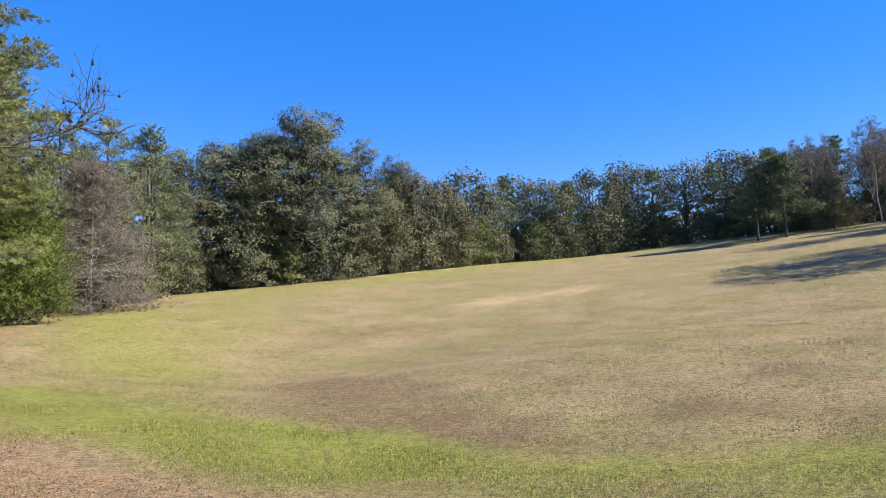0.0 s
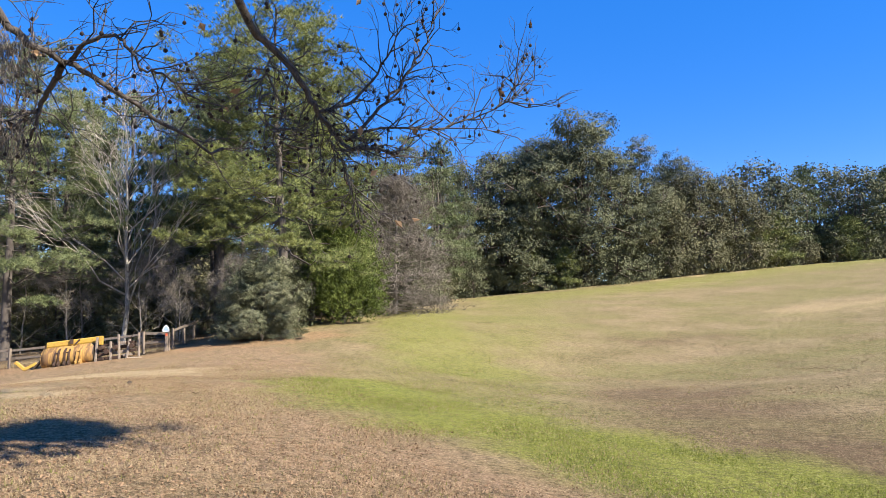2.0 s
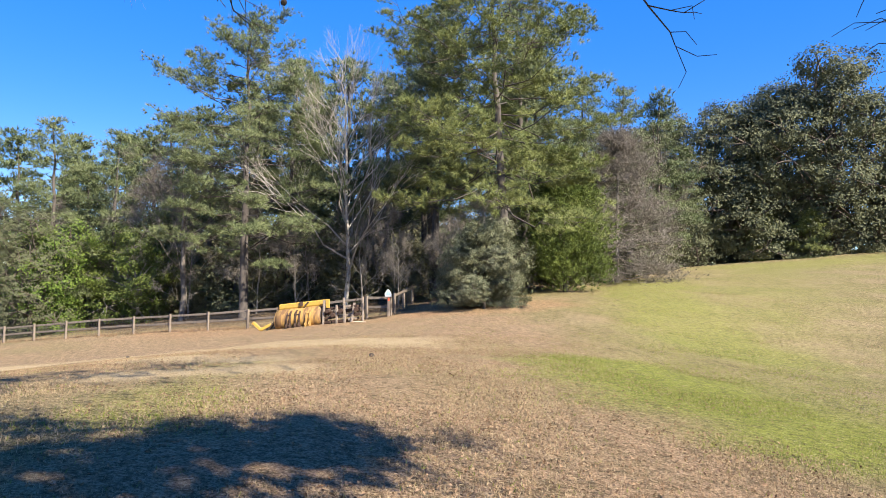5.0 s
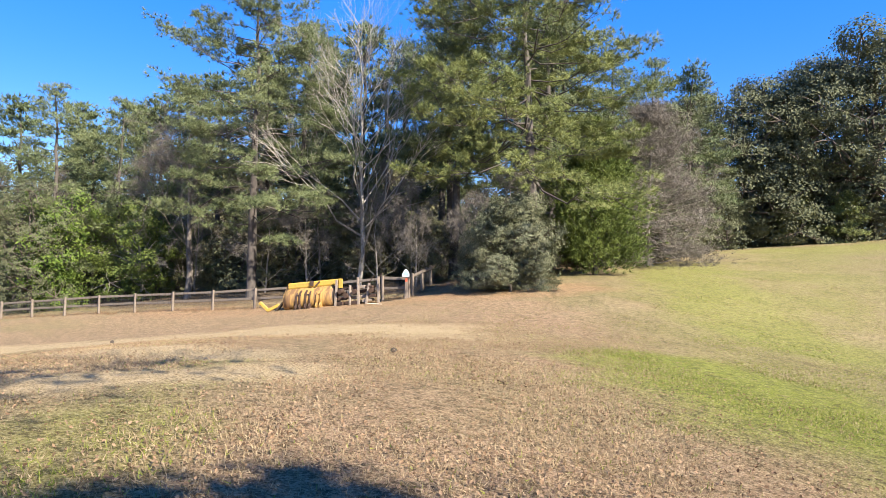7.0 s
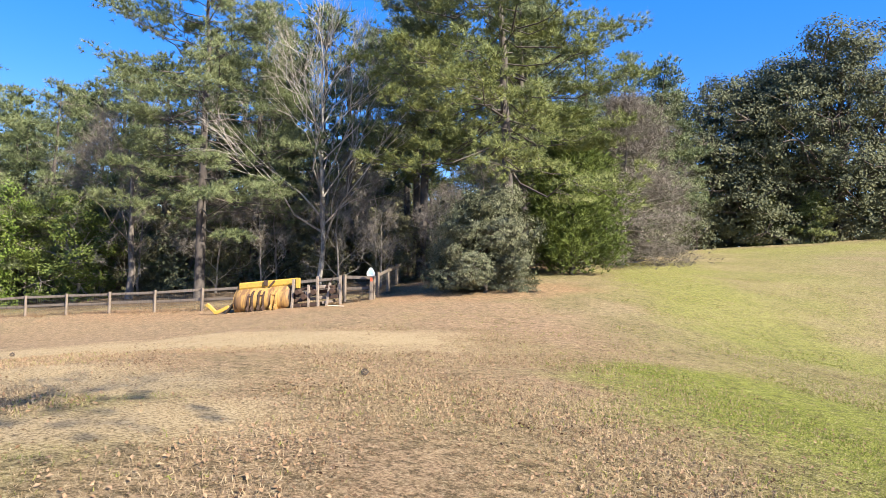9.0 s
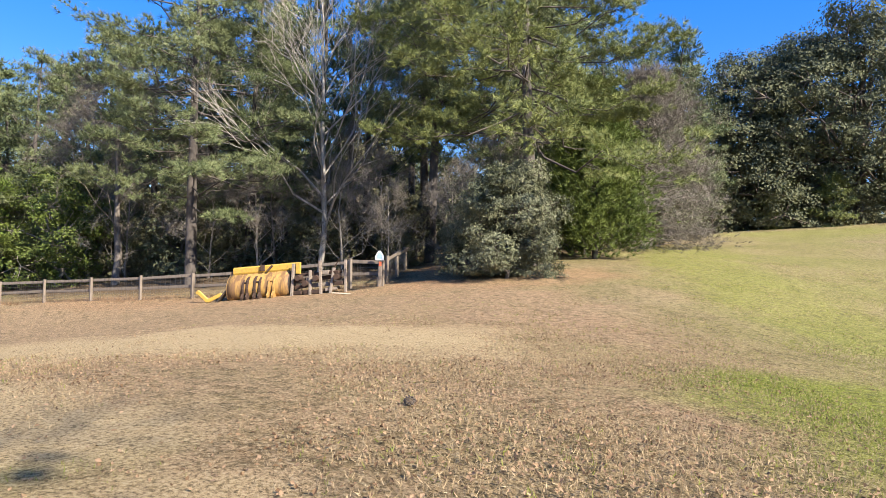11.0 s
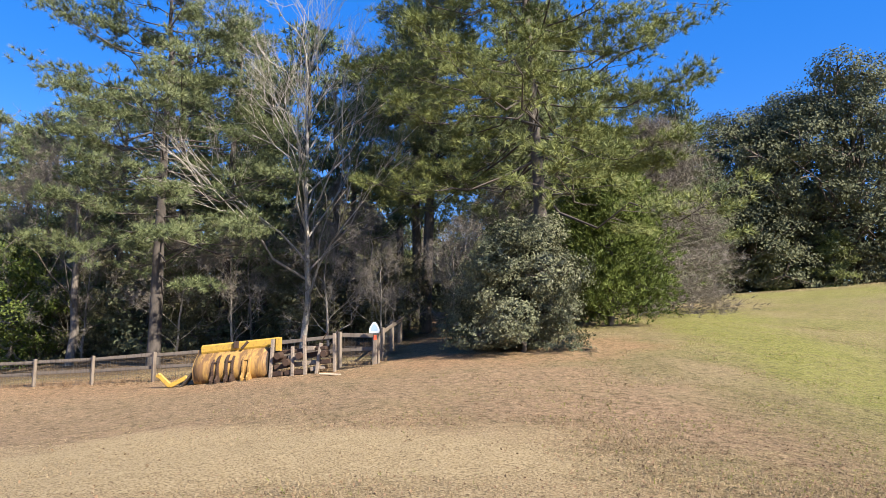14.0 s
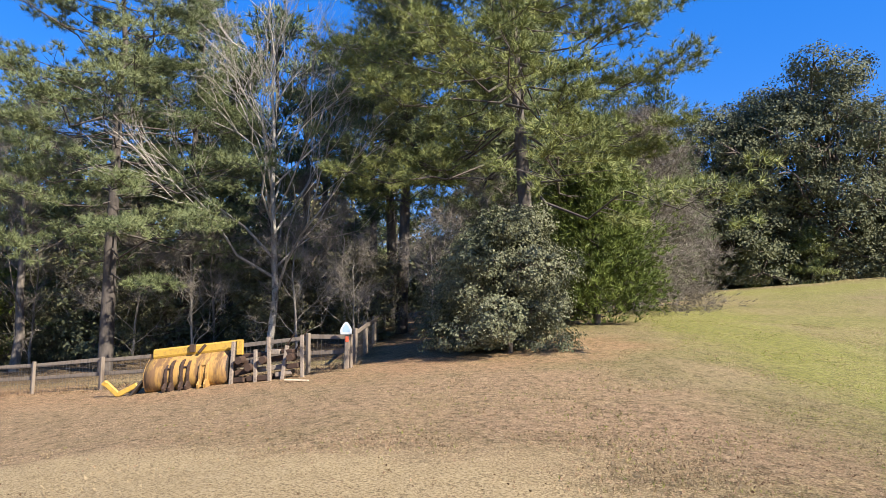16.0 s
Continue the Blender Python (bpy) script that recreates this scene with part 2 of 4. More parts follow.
def soft(d, full, none):
    return np.clip((none - d) / (none - full), 0, 1)


def wobble(x, y, size, seed):
    """A smooth, uneven field between -1 and 1."""
    r = np.random.RandomState(seed)
    out = 0
    for k in range(7):
        a, f, ph = r.uniform(0, 6.283), r.uniform(0.6, 2.2) / size, r.uniform(0, 6.283)
        out = out + np.sin(6.283 * f * (x * np.cos(a) + y * np.sin(a)) + ph)
    return out / 4


def meadow_zones(x, y):
    j = wobble(x, y, 5.0, 4) * 0.9 + wobble(x, y, 1.6, 9) * 0.35
    green = 0.95 * soft(near_line(x, y, [(-1.5, 11.4), (-4, 13.3), (-8, 15.2), (-11, 16.8), (-12.6, 19.0)]) + 0.7 * j, 1.5, 3.8)
    green = np.maximum(green, 0.75 * soft(near_line(x, y, [(16, 6), (8, 8), (3, 9.2), (-1.5, 11.0)]) + 1.3 * j, 0.5, 3.4))
    green = np.maximum(green, 0.64 * soft(near_line(x, y, [(-12.5, 29.0), (-15.5, 32.6), (-18, 37), (-22.5, 45), (-25, 52)]) + 0.8 * j, 1.8, 5.0))
    green = np.maximum(green, 0.34 * soft(near_line(x, y, [(-11, 20), (-12.5, 26), (-14, 32), (-16, 46), (-24, 72)]) + j, 2.0, 6.5))
    green = np.maximum(green, 0.6 * soft(near_line(x, y, [(-24, 72), (-15, 78), (5, 98), (22, 112), (40, 118)]) + 2 * j, 2, 10))
    green = np.maximum(green, 0.5 * soft(near_line(x, y, [(-12.5, 6.4), (-14.2, 8.0), (-16.5, 10.4)]) + 0.5 * j, 0.3, 1.3))
    brown = 1.0 * soft(near_line(x, y, [(0.2, 13.0), (-1.2, 16.6), (-3, 21), (-4.5, 26)]) + j, 1.2, 3.6)
    brown = np.maximum(brown, 0.6 * soft(near_line(x, y, [(-7.3, 44.5), (-2, 47)]) + j, 0.5, 2.5))
    brown = np.maximum(brown, 0.7 * soft(near_line(x, y, [(-20.2, 22.8), (-17.8, 21.5), (-17.0, 19.8)]) + 0.7 * j, 1.0, 2.8))
    brown = np.maximum(brown, 0.9 * soft(near_line(x, y, [(-14.6, 24.9), (-12.2, 24.4), (-9.5, 25.2)]) + 0.25 * j, 0.12, 0.7))
    for px, py in ((9.5, 18.5), (12.5, 21.5), (16.5, 24.0), (5.5, 14.5), (20.0, 33.0)):
        brown = np.maximum(brown, 0.75 * soft(np.hypot((x - px) * 0.7, y - py) + 0.6 * j, 0.2, 1.6))
    litter = 0.95 * soft(near_line(x, y, [(-3, 3.0), (-7.5, 7), (-12, 11.5), (-17.5, 17), (-23, 24)]) + j, 3.0, 5.4)
    litter = np.maximum(litter, 0.8 * soft(near_line(x, y, [(-18, 15), (-26, 20), (-45, 17)]) + j, 6.0, 11.0))
    sand = soft(near_line(x, y, [(-38, 10.5), (-26, 14.2), (-22.8, 15.8), (-20.4, 17.6)]) + 0.7 * j, 1.5, 3.2)
    sand = np.maximum(sand, 0.95 * soft(near_line(x, y, [(-26, 17.2), (-22.0, 18.6)]) + 0.5 * j, 0.4, 1.5))
    sand = np.maximum(sand, soft(near_line(x, y, [(-15.8, 8.2), (-15.4, 10.6)]) + 0.35 * j, 0.5, 1.2))
    sand = np.maximum(sand, soft(near_line(x, y, [(-20.5, 10.6), (-17.2, 11.1)]) + 0.35 * j, 0.5, 1.3))
    sand = np.maximum(sand, 0.5 * soft(near_line(x, y, [(3, 57), (12, 62)]) + 1.5 * j, 0.2, 4.0))
    sand = np.maximum(sand, 0.75 * soft(near_line(x, y, [(-28, 55), (-33, 86), (-22, 87.5), (-8, 95), (8, 109)]) + j, 0.1, 1.6))
    red = 0.72 * soft(near_line(x, y, [(-44, 23.2), (-36, 24.5), (-28.5, 27.2), (-24.4, 30.2), (-23.6, 33.5)]) + 0.7 * j, 0.9, 3.0)
    red = np.maximum(red, soft(near_line(x, y, [(-27.5, 28.5), (-33, 38), (-42, 52), (-50, 66)]) + 0.4 * j, 1.2, 2.6))
    wood = soft(near_line(x, y, [(-120, 20), (-60, 28), (-46, 30), (-36, 38)]) + j, 4, 7)
    edge = np.where((x < -29.5) & (y > 30) & (y < 88), 1.0, 0.0)
    behind = np.where((y > 91 + np.maximum(0, (x + 20)) * 0.72 + j) & (x < 45), 1.0, 0.0)
    wood = np.maximum(np.maximum(wood, edge), behind) * (1 - np.clip(red, 0, 1))
    return dict(green=green, brown=brown, litter=litter * (1 - 0.75 * green), sand=sand, red=red, wood=wood)


# ---- mesh helpers ----
def mesh_of(name, verts, faces, material, smooth=False):
    """One mesh from arrays: vertices (n, 3) and faces of equal size (m, k)."""
    verts, faces = np.asarray(verts, np.float32), np.asarray(faces, np.int32)
    me = bpy.data.meshes.new(name)
    k = faces.shape[1]
    me.vertices.add(len(verts))
    me.vertices.foreach_set("co", verts.ravel())
    me.loops.add(faces.size)
    me.loops.foreach_set("vertex_index", faces.ravel())
    me.polygons.add(len(faces))
    me.polygons.foreach_set("loop_start", np.arange(0, faces.size, k, dtype=np.int32))
    me.polygons.foreach_set("use_smooth", np.full(len(faces), smooth))
    me.update(calc_edges=True)
    me.materials.append(material)
    return me


def child(name, me, parent, label="", m=None):
    ob = new(name, me)
    ob.parent = parent
    if m is not None:
        ob.matrix_basis = m
    return tagged(ob, label)


def part(name, bm, material, parent, label="", m=None):
    me = bpy.data.meshes.new(name)
    bm.to_mesh(me)
    bm.free()
    me.materials.append(material)
    return child(name, me, parent, label, m)


def thing(name, place, label, category, group="", turn=0.0):
    ob = new(name)
    ob.empty_display_size = 0.2
    ob.matrix_basis = pose(*place, 0, 0, turn)
    return tagged(ob, label, category, group)


def bar(bm, a, b, width, height, bevel=0.006, up=(0, 0, 1)):
    """A squared bar from a to b, with worn edges."""
    a, b = Vector(a), Vector(b)
    d = (b - a).normalized()
    u = Vector(up)
    if abs(d.dot(u)) > 0.95:
        u = Vector((0, 1, 0))
    s = d.cross(u).normalized()
    u = s.cross(d).normalized()
    corners = []
    for end in (a, b):
        for i, j in ((-1, -1), (1, -1), (1, 1), (-1, 1)):
            corners.append(bm.verts.new(end + s * i * width / 2 + u * j * height / 2))
    quads = [(3, 2, 1, 0), (4, 5, 6, 7), (0, 1, 5, 4), (1, 2, 6, 5), (2, 3, 7, 6), (3, 0, 4, 7)]
    faces = [bm.faces.new([corners[i] for i in q]) for q in quads]
    if bevel:
        edges = {e for f in faces for e in f.edges}
        bmesh.ops.bevel(bm, geom=list(edges), offset=bevel, segments=1, affect="EDGES")
    return bm


class Tubes:
    """Gathers tapered tubes for trunks, limbs and twigs."""

    def __init__(self):
        self.v, self.f, self.n = [], [], 0

    def add(self, pts, radii, sides=5):
        pts = np.asarray(pts, float)
        k = len(pts)
        d = np.gradient(pts, axis=0)
        d /= np.linalg.norm(d, axis=1)[:, None] + 1e-9
        ref = np.array([0.0, 0.0, 1.0]) if abs(d[0][2]) < 0.9 else np.array([1.0, 0.0, 0.0])
        s = np.cross(d, ref)
        s /= np.linalg.norm(s, axis=1)[:, None] + 1e-9
        u = np.cross(s, d)
        ang = np.arange(sides) * 2 * np.pi / sides
        ring = pts[:, None] + np.asarray(radii, float)[:, None, None] * (np.cos(ang)[None, :, None] * s[:, None] + np.sin(ang)[None, :, None] * u[:, None])
        self.v.append(ring.reshape(-1, 3))
        i, j = np.meshgrid(np.arange(k - 1), np.arange(sides), indexing="ij")
        a, b = i * sides + j, i * sides + (j + 1) % sides
        self.f.append(np.stack([a, b, b + sides, a + sides], -1).reshape(-1, 4) + self.n)
        self.n += k * sides

    def mesh(self, name, material):
        return mesh_of(name, np.concatenate(self.v), np.concatenate(self.f), material, True)


def unit(v):
    return v / (np.linalg.norm(v, axis=-1, keepdims=True) + 1e-9)


def leaf_cards(r, pos, size, aspect=0.62, flat=0.0, face=None, shake=0.5):
    """Folded leaf blades, four corners each, at the given places."""
    n = len(pos)
    a = unit(r.normal(size=(n, 3)) * np.array([1, 1, 1 - flat]))
    b = unit(np.cross(a, r.normal(size=(n, 3))))
    if face is not None:
        up = unit(unit(face) + shake * unit(r.normal(size=(n, 3))))
        a = unit(np.cross(up, a))
        b = np.cross(up, a)
    c = np.cross(a, b)
    s = (np.broadcast_to(size, (n,)) * r.uniform(0.6, 1.35, n))[:, None]
    fold = c * s * 0.16
    v = np.stack([pos - a * s * 0.5, pos + b * s * aspect * 0.5 + fold, pos + a * s * 0.5, pos - b * s * aspect * 0.5 + fold], 1)
    return v.reshape(-1, 3), np.arange(4 * n).reshape(n, 4)


def needle_tufts(r, pos, axis, length, width, blades, spread=0.8, face=None):
    """Tufts of narrow needles, each a slim triangle."""
    n = len(pos)
    p = np.repeat(pos, blades, 0)
    d = unit(np.repeat(unit(axis), blades, 0) + spread * r.normal(size=(n * blades, 3)))
    across = r.normal(size=(n * blades, 3))
    if face is not None:
        across = np.repeat(unit(face), blades, 0) + 0.6 * unit(across)
    s = unit(np.cross(d, across)) * width * 0.5
    ln = (np.repeat(np.broadcast_to(length, (n,)), blades) * r.uniform(0.65, 1.2, n * blades))[:, None]
    v = np.stack([p - s, p + s, p + d * ln], 1)
    return v.reshape(-1, 3), np.arange(3 * n * blades).reshape(-1, 3)


def bowed(r, a, b, n, sag=0.0, shake=0.05):
    a, b = np.asarray(a, float), np.asarray(b, float)
    t = np.linspace(0, 1, n)[:, None]
    p = a + (b - a) * t
    p[:, 2] -= sag * np.linalg.norm(b - a) * 4 * (t * (1 - t))[:, 0]
    p[1:-1] += r.normal(size=(n - 2, 3)) * shake * np.linalg.norm(b - a) / n
    return p


# ---- kinds of plants ----
def fork_out(r, wood, a, d, ln, rad, depth, tips, spread=0.55, lift=0.12, sides=4, curl=0.2):
    """A branch that divides again and again."""
    mid = a + d * ln * 0.5 + r.normal(size=3) * ln * 0.05 * (1 + curl)
    b = a + d * ln + r.normal(size=3) * ln * 0.06
    wood.add(np.array([a, mid, b]), [rad, rad * 0.82, rad * 0.62], sides)
    tips.append(b)
    if depth == 0:
        return
    for k in range(3 if r.uniform() < 0.55 else 2):
        nd = unit(d + r.normal(size=3) * spread + np.array([0, 0, lift]))
        start = b if k < 2 else mid
        fork_out(r, wood, start, nd, ln * r.uniform(0.6, 0.85), rad * 0.6, depth - 1, tips, spread, lift, max(3, sides - 1), curl)


def pine(name, place, seed, h, reach, bare=0.3, branches=70, tufts=22, blades=8, length=0.34, width=0.035, material=PINE_GREEN, lean=(0, 0), label="", group="", bark=PINE_BARK, droop=0.05, full=0.0, taper=0.75, cluster=12):
    r = np.random.RandomState(seed)
    top = thing(name, place, label, "tree", group)
    wood = Tubes()
    zs = np.linspace(0, 1, 12)
    sway = np.cumsum(r.normal(size=(12, 2)) * 0.012 * h / 2, 0) * zs[:, None]
    stem = np.c_[lean[0] * zs * h + sway[:, 0], lean[1] * zs * h + sway[:, 1], zs * h - 0.3]
    thick = 0.0125 * h + 0.05
    wood.add(stem, thick * (1 - 0.9 * zs) + 0.015, 8)
    pos, axis, faces = [], [], []
    for i in range(branches):
        u = (i + r.uniform(0, 1)) / branches
        z = bare + (1 - bare) * u
        c = np.array([np.interp(z, zs, stem[:, k]) for k in range(3)])
        shape = (1 - u) ** taper * (0.45 + 0.55 * min(1, u / 0.22 + full)) + 0.1
        ln = reach * shape * r.uniform(0.55, 1.15)
        snag = u < 0.07 and r.uniform() < 0.55
        ln *= 0.45 if snag else 1.0
        az = i * 2.4 + r.normal() * 0.4
        rise = (-0.12 + 0.65 * u + r.normal() * 0.12)
        tip = c + np.array([np.cos(az), np.sin(az), rise]) * ln
        limb = bowed(r, c, tip, 6, droop, 0.25)
        wood.add(limb, np.linspace(0.012 + 0.0065 * ln, 0.006, 6), 4)
        out = (tip - c) / (ln + 1e-6)
        if snag:
            fork_out(r, wood, tip, unit(out + r.normal(size=3) * 0.3), ln * 0.14, 0.008, 2, [], 0.6, 0.0, 3)
            continue
        # needles gather in flat clumps at the ends of the side twigs
        count = max(4, int(tufts * shape * 0.28))
        for q in range(count):
            w = 1 - 0.72 * (q / count) * r.uniform(0.75, 1.0)
            k = np.array([np.interp(w * 5, np.arange(6), limb[:, a]) for a in range(3)])
            side = unit(r.normal(size=3) * np.array([1, 1, 0.22]) + out * 0.7)
            far = ln * 0.27 * (1.25 - w * 0.75) * r.uniform(0.45, 1.2)
            twig = k + side * far + np.array([0, 0, 0.14 * far])
            wood.add(np.array([k, (k + twig) / 2 + r.normal(size=3) * 0.06 * far, twig]), [0.016, 0.012, 0.006], 3)
            wide = length * r.uniform(0.65, 1.35)
            at = twig + r.normal(size=(cluster, 3)) * np.array([wide, wide, wide * 0.3])
            pos.append(at)
            axis.append(unit(at - (k + twig) / 2) * 0.8 + np.array([0, 0, 0.5]))
            faces.append(unit(at - twig) * 0.5 + unit(twig - c) * 0.55 + np.array([0, 0, 0.55]))
    pos, axis = np.concatenate(pos), np.concatenate(axis)
    child("trunk", wood.mesh("trunk", bark), top)
    v, f = needle_tufts(r, pos, axis, length, width, blades, 0.85, np.concatenate(faces))
    child("crown", mesh_of("crown", v, f, material), top)
    return top


def broadleaf(name, place, seed, h, reach, low=0.15, lobes=16, clumps=34, leaves=14, size=0.36, material=OAK_GREEN, label="", group="", bark=GREY_BARK, ragged=0.55, category="tree"):
    r = np.random.RandomState(seed)
    top = thing(name, place, label, category, group)
    wood = Tubes()
    fork = h * max(0.12, low + 0.05)
    stem = np.array([(0, 0, -0.3), (r.normal() * 0.1, r.normal() * 0.1, fork * 0.5), (r.normal() * 0.2, r.normal() * 0.2, fork), (r.normal() * 0.4, r.normal() * 0.4, h * 0.75)])
    wood.add(stem, np.array([0.026, 0.02, 0.017, 0.006]) * h, 7)
    pos, faces = [], []
    for i in range(lobes):
        u = (i + 0.5) / lobes
        z = h * (low + (0.93 - low) * u)
        wide = reach * math.sqrt(max(0.05, 1 - (abs(u - 0.42) / 0.66) ** 2.2))
        az, rad = i * 2.4 + r.normal() * 0.5, wide * r.uniform(0.3, 0.85)
        c = np.array([np.cos(az) * rad, np.sin(az) * rad, z])
        size_l = reach * r.uniform(0.3, 0.5) * (1.1 - 0.35 * u)
        base = stem[2] * (1 - 0.4 * u) + stem[3] * 0.4 * u
        limb = bowed(r, base, c, 5, -0.06, 0.4)
        wood.add(limb, np.linspace(0.009 * h, 0.003 * h, 5), 4)
        for _ in range(clumps):
            d = unit(r.normal(size=3))
            k = c + d * np.array([1, 1, 0.8]) * size_l * r.uniform(ragged, 1.12)
            k[2] = max(k[2], 0.15 + 0.25 * size * 2)
            if r.uniform() < 0.12:
                wood.add(np.array([c, (c + k) / 2 + r.normal(size=3) * 0.1, k]), [0.004 * h, 0.003 * h, 0.0015 * h], 3)
            pos.append(k + r.normal(size=(leaves, 3)) * size * np.array([1.25, 1.25, 0.8]))
            faces.append(np.tile(d + 0.5 * unit(np.array([c[0], c[1], 0.3])) + np.array([0, 0, 0.35]), (leaves, 1)))
    pos = np.concatenate(pos)
    pos[:, 2] = np.maximum(pos[:, 2], 0.08)
    child("trunk", wood.mesh("trunk", bark), top)
    v, f = leaf_cards(r, pos, size, 0.62, 0.0, np.concatenate(faces))
    child("crown", mesh_of("crown", v, f, material), top)
    return top


def cedar(name, place, seed, h, reach, count=5200, size=0.3, material=CEDAR_GREEN, label="", group=""):
    """A dense juniper, leafy to the ground, of upswept feathery sprays."""
    r = np.random.RandomState(seed)
    top = thing(name, place, label, "tree", group)
    wood = Tubes()
    wood.add(np.array([(0, 0, -0.2), (0.1, 0, h * 0.5), (0, 0.1, h * 0.96)]), [0.17, 0.1, 0.02], 7)
    pos, axis = [], []
    for i in range(150):
        u = (i + r.uniform()) / 150
        wide = reach * (0.62 + 0.38 * math.sin(min(1, u * 2.6) * 1.57)) * (1 - u) ** 0.7 * r.uniform(0.55, 1.2)
        az = i * 2.4 + r.normal() * 0.3
        c = np.array([0, 0, h * (0.03 + 0.9 * u)])
        tip = c + np.array([np.cos(az) * wide, np.sin(az) * wide, 0.25 * wide + 0.2])
        wood.add(bowed(r, c, tip, 4, 0.08), [0.03, 0.02, 0.012, 0.006], 3)
        k = count // 150
        w = 0.35 + 0.65 * r.uniform(size=k) ** 0.6
        pos.append(c + (tip - c) * w[:, None] + r.normal(size=(k, 3)) * 0.13 * (wide + 0.6))
        axis.append(np.tile((tip - c) / (wide + 0.1) + np.array([0, 0, 0.7]), (k, 1)))
    pos, axis = np.concatenate(pos), np.concatenate(axis)
    pos[:, 2] = np.maximum(pos[:, 2], 0.1)
    child("trunk", wood.mesh("trunk", PINE_BARK), top)
    v, f = needle_tufts(r, pos, axis, size * 0.8, 0.042, 9, 0.6, pos * np.array([1, 1, 0]) + np.array([0, 0, 0.8]))
    child("crown", mesh_of("crown", v, f, material), top)
    return top


def bare_tree(name, place, seed, h, limbs=7, depth=4, label="", group="", bark=GREY_BARK, low=0.18, spread=0.42, twigs=None, twig_count=6, twig_size=0.5, girth=1.0):
    """A leafless tree; the finest twigs are slim blades."""
    r = np.random.RandomState(seed)
    top = thing(name, place, label, "tree", group)
    wood, tips = Tubes(), []
    zs = np.linspace(0, 1, 6)
    stem = np.c_[np.cumsum(r.normal(size=6)) * 0.012 * h, np.cumsum(r.normal(size=6)) * 0.012 * h, zs * h * 0.72 - 0.2]
    wood.add(stem, 0.0085 * girth * h * (1.1 - 0.8 * zs) + 0.01, 7)
    for i in range(limbs):
        u = low + (1 - low) * (i + r.uniform(0, 0.6)) / limbs
        a = np.array([np.interp(u, zs, stem[:, k]) for k in range(3)])
        az = i * 2.4 + r.normal() * 0.4
        d = unit(np.array([np.cos(az) * 0.7, np.sin(az) * 0.7, 0.5 + 0.6 * u]))
        limb = Tubes()
        fork_out(r, limb, a, d, h * 0.2 * (1.15 - 0.5 * u), 0.0038 * h * (1.2 - 0.7 * u), depth, tips, spread)
        child("limb", limb.mesh("limb", bark), top)
    fork_out(r, wood, stem[-1], np.array([0, 0, 1.0]), h * 0.13, 0.004 * h, depth, tips, spread)
    child("trunk", wood.mesh("trunk", bark), top)
    if twigs:
        t = np.array(tips)
        p = np.repeat(t, twig_count, 0)
        v, f = needle_tufts(r, p, r.normal(size=(len(p), 3)) + np.array([0, 0, 0.5]), twig_size, 0.013, 4, 0.9)
        child("twig_crown", mesh_of("twig_crown", v, f, twigs), top)
    return top


def set_down(ob, x, y, turn, scale, sink=0.0, squash=1.0):
    """A copy of a plant at another place of the ground."""
    m = pose(x, y, ground_at(x, y) - sink, 0, 0, turn) @ Matrix.Diagonal((scale, scale, scale * squash, 1))
    return copy_thing(ob, m)


# ---- ground ----
def graded(lo, hi, a, b, step, far):
    mid = np.arange(a, b, step)
    out, s, v = [], step, b
    while v < hi:
        out.append(v)
        s = min(s * 1.12, far)
        v += s
    back, s, v = [], step, a
    while v > lo:
        s = min(s * 1.12, far)
        v -= s
        back.append(v)
    return np.array(back[::-1] + mid.tolist() + out + [hi])


def build_ground():
    xs, ys = graded(-1500, 1500, -52, 22, 0.5, 120), graded(-900, 2000, -8, 62, 0.5, 120)
    gx, gy = np.meshgrid(xs, ys)
    x, y = gx.ravel(), gy.ravel()
    near = np.exp(-((x + 8) ** 2 + (y - 20) ** 2) / 60 ** 2)
    z = land(x, y) + near * (0.012 * wobble(x, y, 2.2, 31) + 0.035 * wobble(x, y, 6, 32))
    i, j = np.meshgrid(np.arange(len(ys) - 1), np.arange(len(xs) - 1), indexing="ij")
    a = (i * len(xs) + j).ravel()
    me = mesh_of("ground", np.c_[x, y, z], np.c_[a, a + 1, a + len(xs) + 1, a + len(xs)], GROUND, True)
    for key, value in meadow_zones(x, y).items():
        me.attributes.new(key, "FLOAT", "POINT").data.foreach_set("value", np.clip(value, 0, 1).astype(np.float32))
    ob = new("ground", me)
    tagged(ob, "rolling mown meadow of dry tan and green winter grass", "ground", "", "structure")


build_ground()

# ---- meadow edge, by the gate ----
def spot(x, y, sink=0.0):
    return (x, y, ground_at(x, y) - sink)


pine("pine_tree", spot(-26.2, 34.0), 11, 20.5, 7.6, 0.29, 88, 58, 24, 0.27, 0.021, PINE_GOLD, (-0.045, 0.0), "tall sunlit pine with a leaning flaky trunk at the meadow's edge", "", PINE_BARK, 0.12, 0.7, 0.45)
cedar("cedar_tree", spot(-26.2, 40.6), 5, 9.5, 3.6, 10500, 0.36, CEDAR_GREEN, "bushy yellow-green cedar, leafy down to the red soil")
holly = broadleaf("holly_bush", spot(-25.5, 30.7), 8, 4.2, 2.2, 0.02, 22, 64, 28, 0.09, HOLLY_GREEN, "glossy dark green holly bush beside the track", "hollies beside the track", DARK_BARK, 0.72, "bush")
pine("cypress_tree", spot(-27.4, 51.0), 21, 11.5, 5.0, 0.03, 130, 22, 10, 0.5, 0.018, TWIG_RUST, (0, 0), "leafless grey-brown cypress, conical and full of twigs", "", GREY_BARK, 0.06, 0.8)
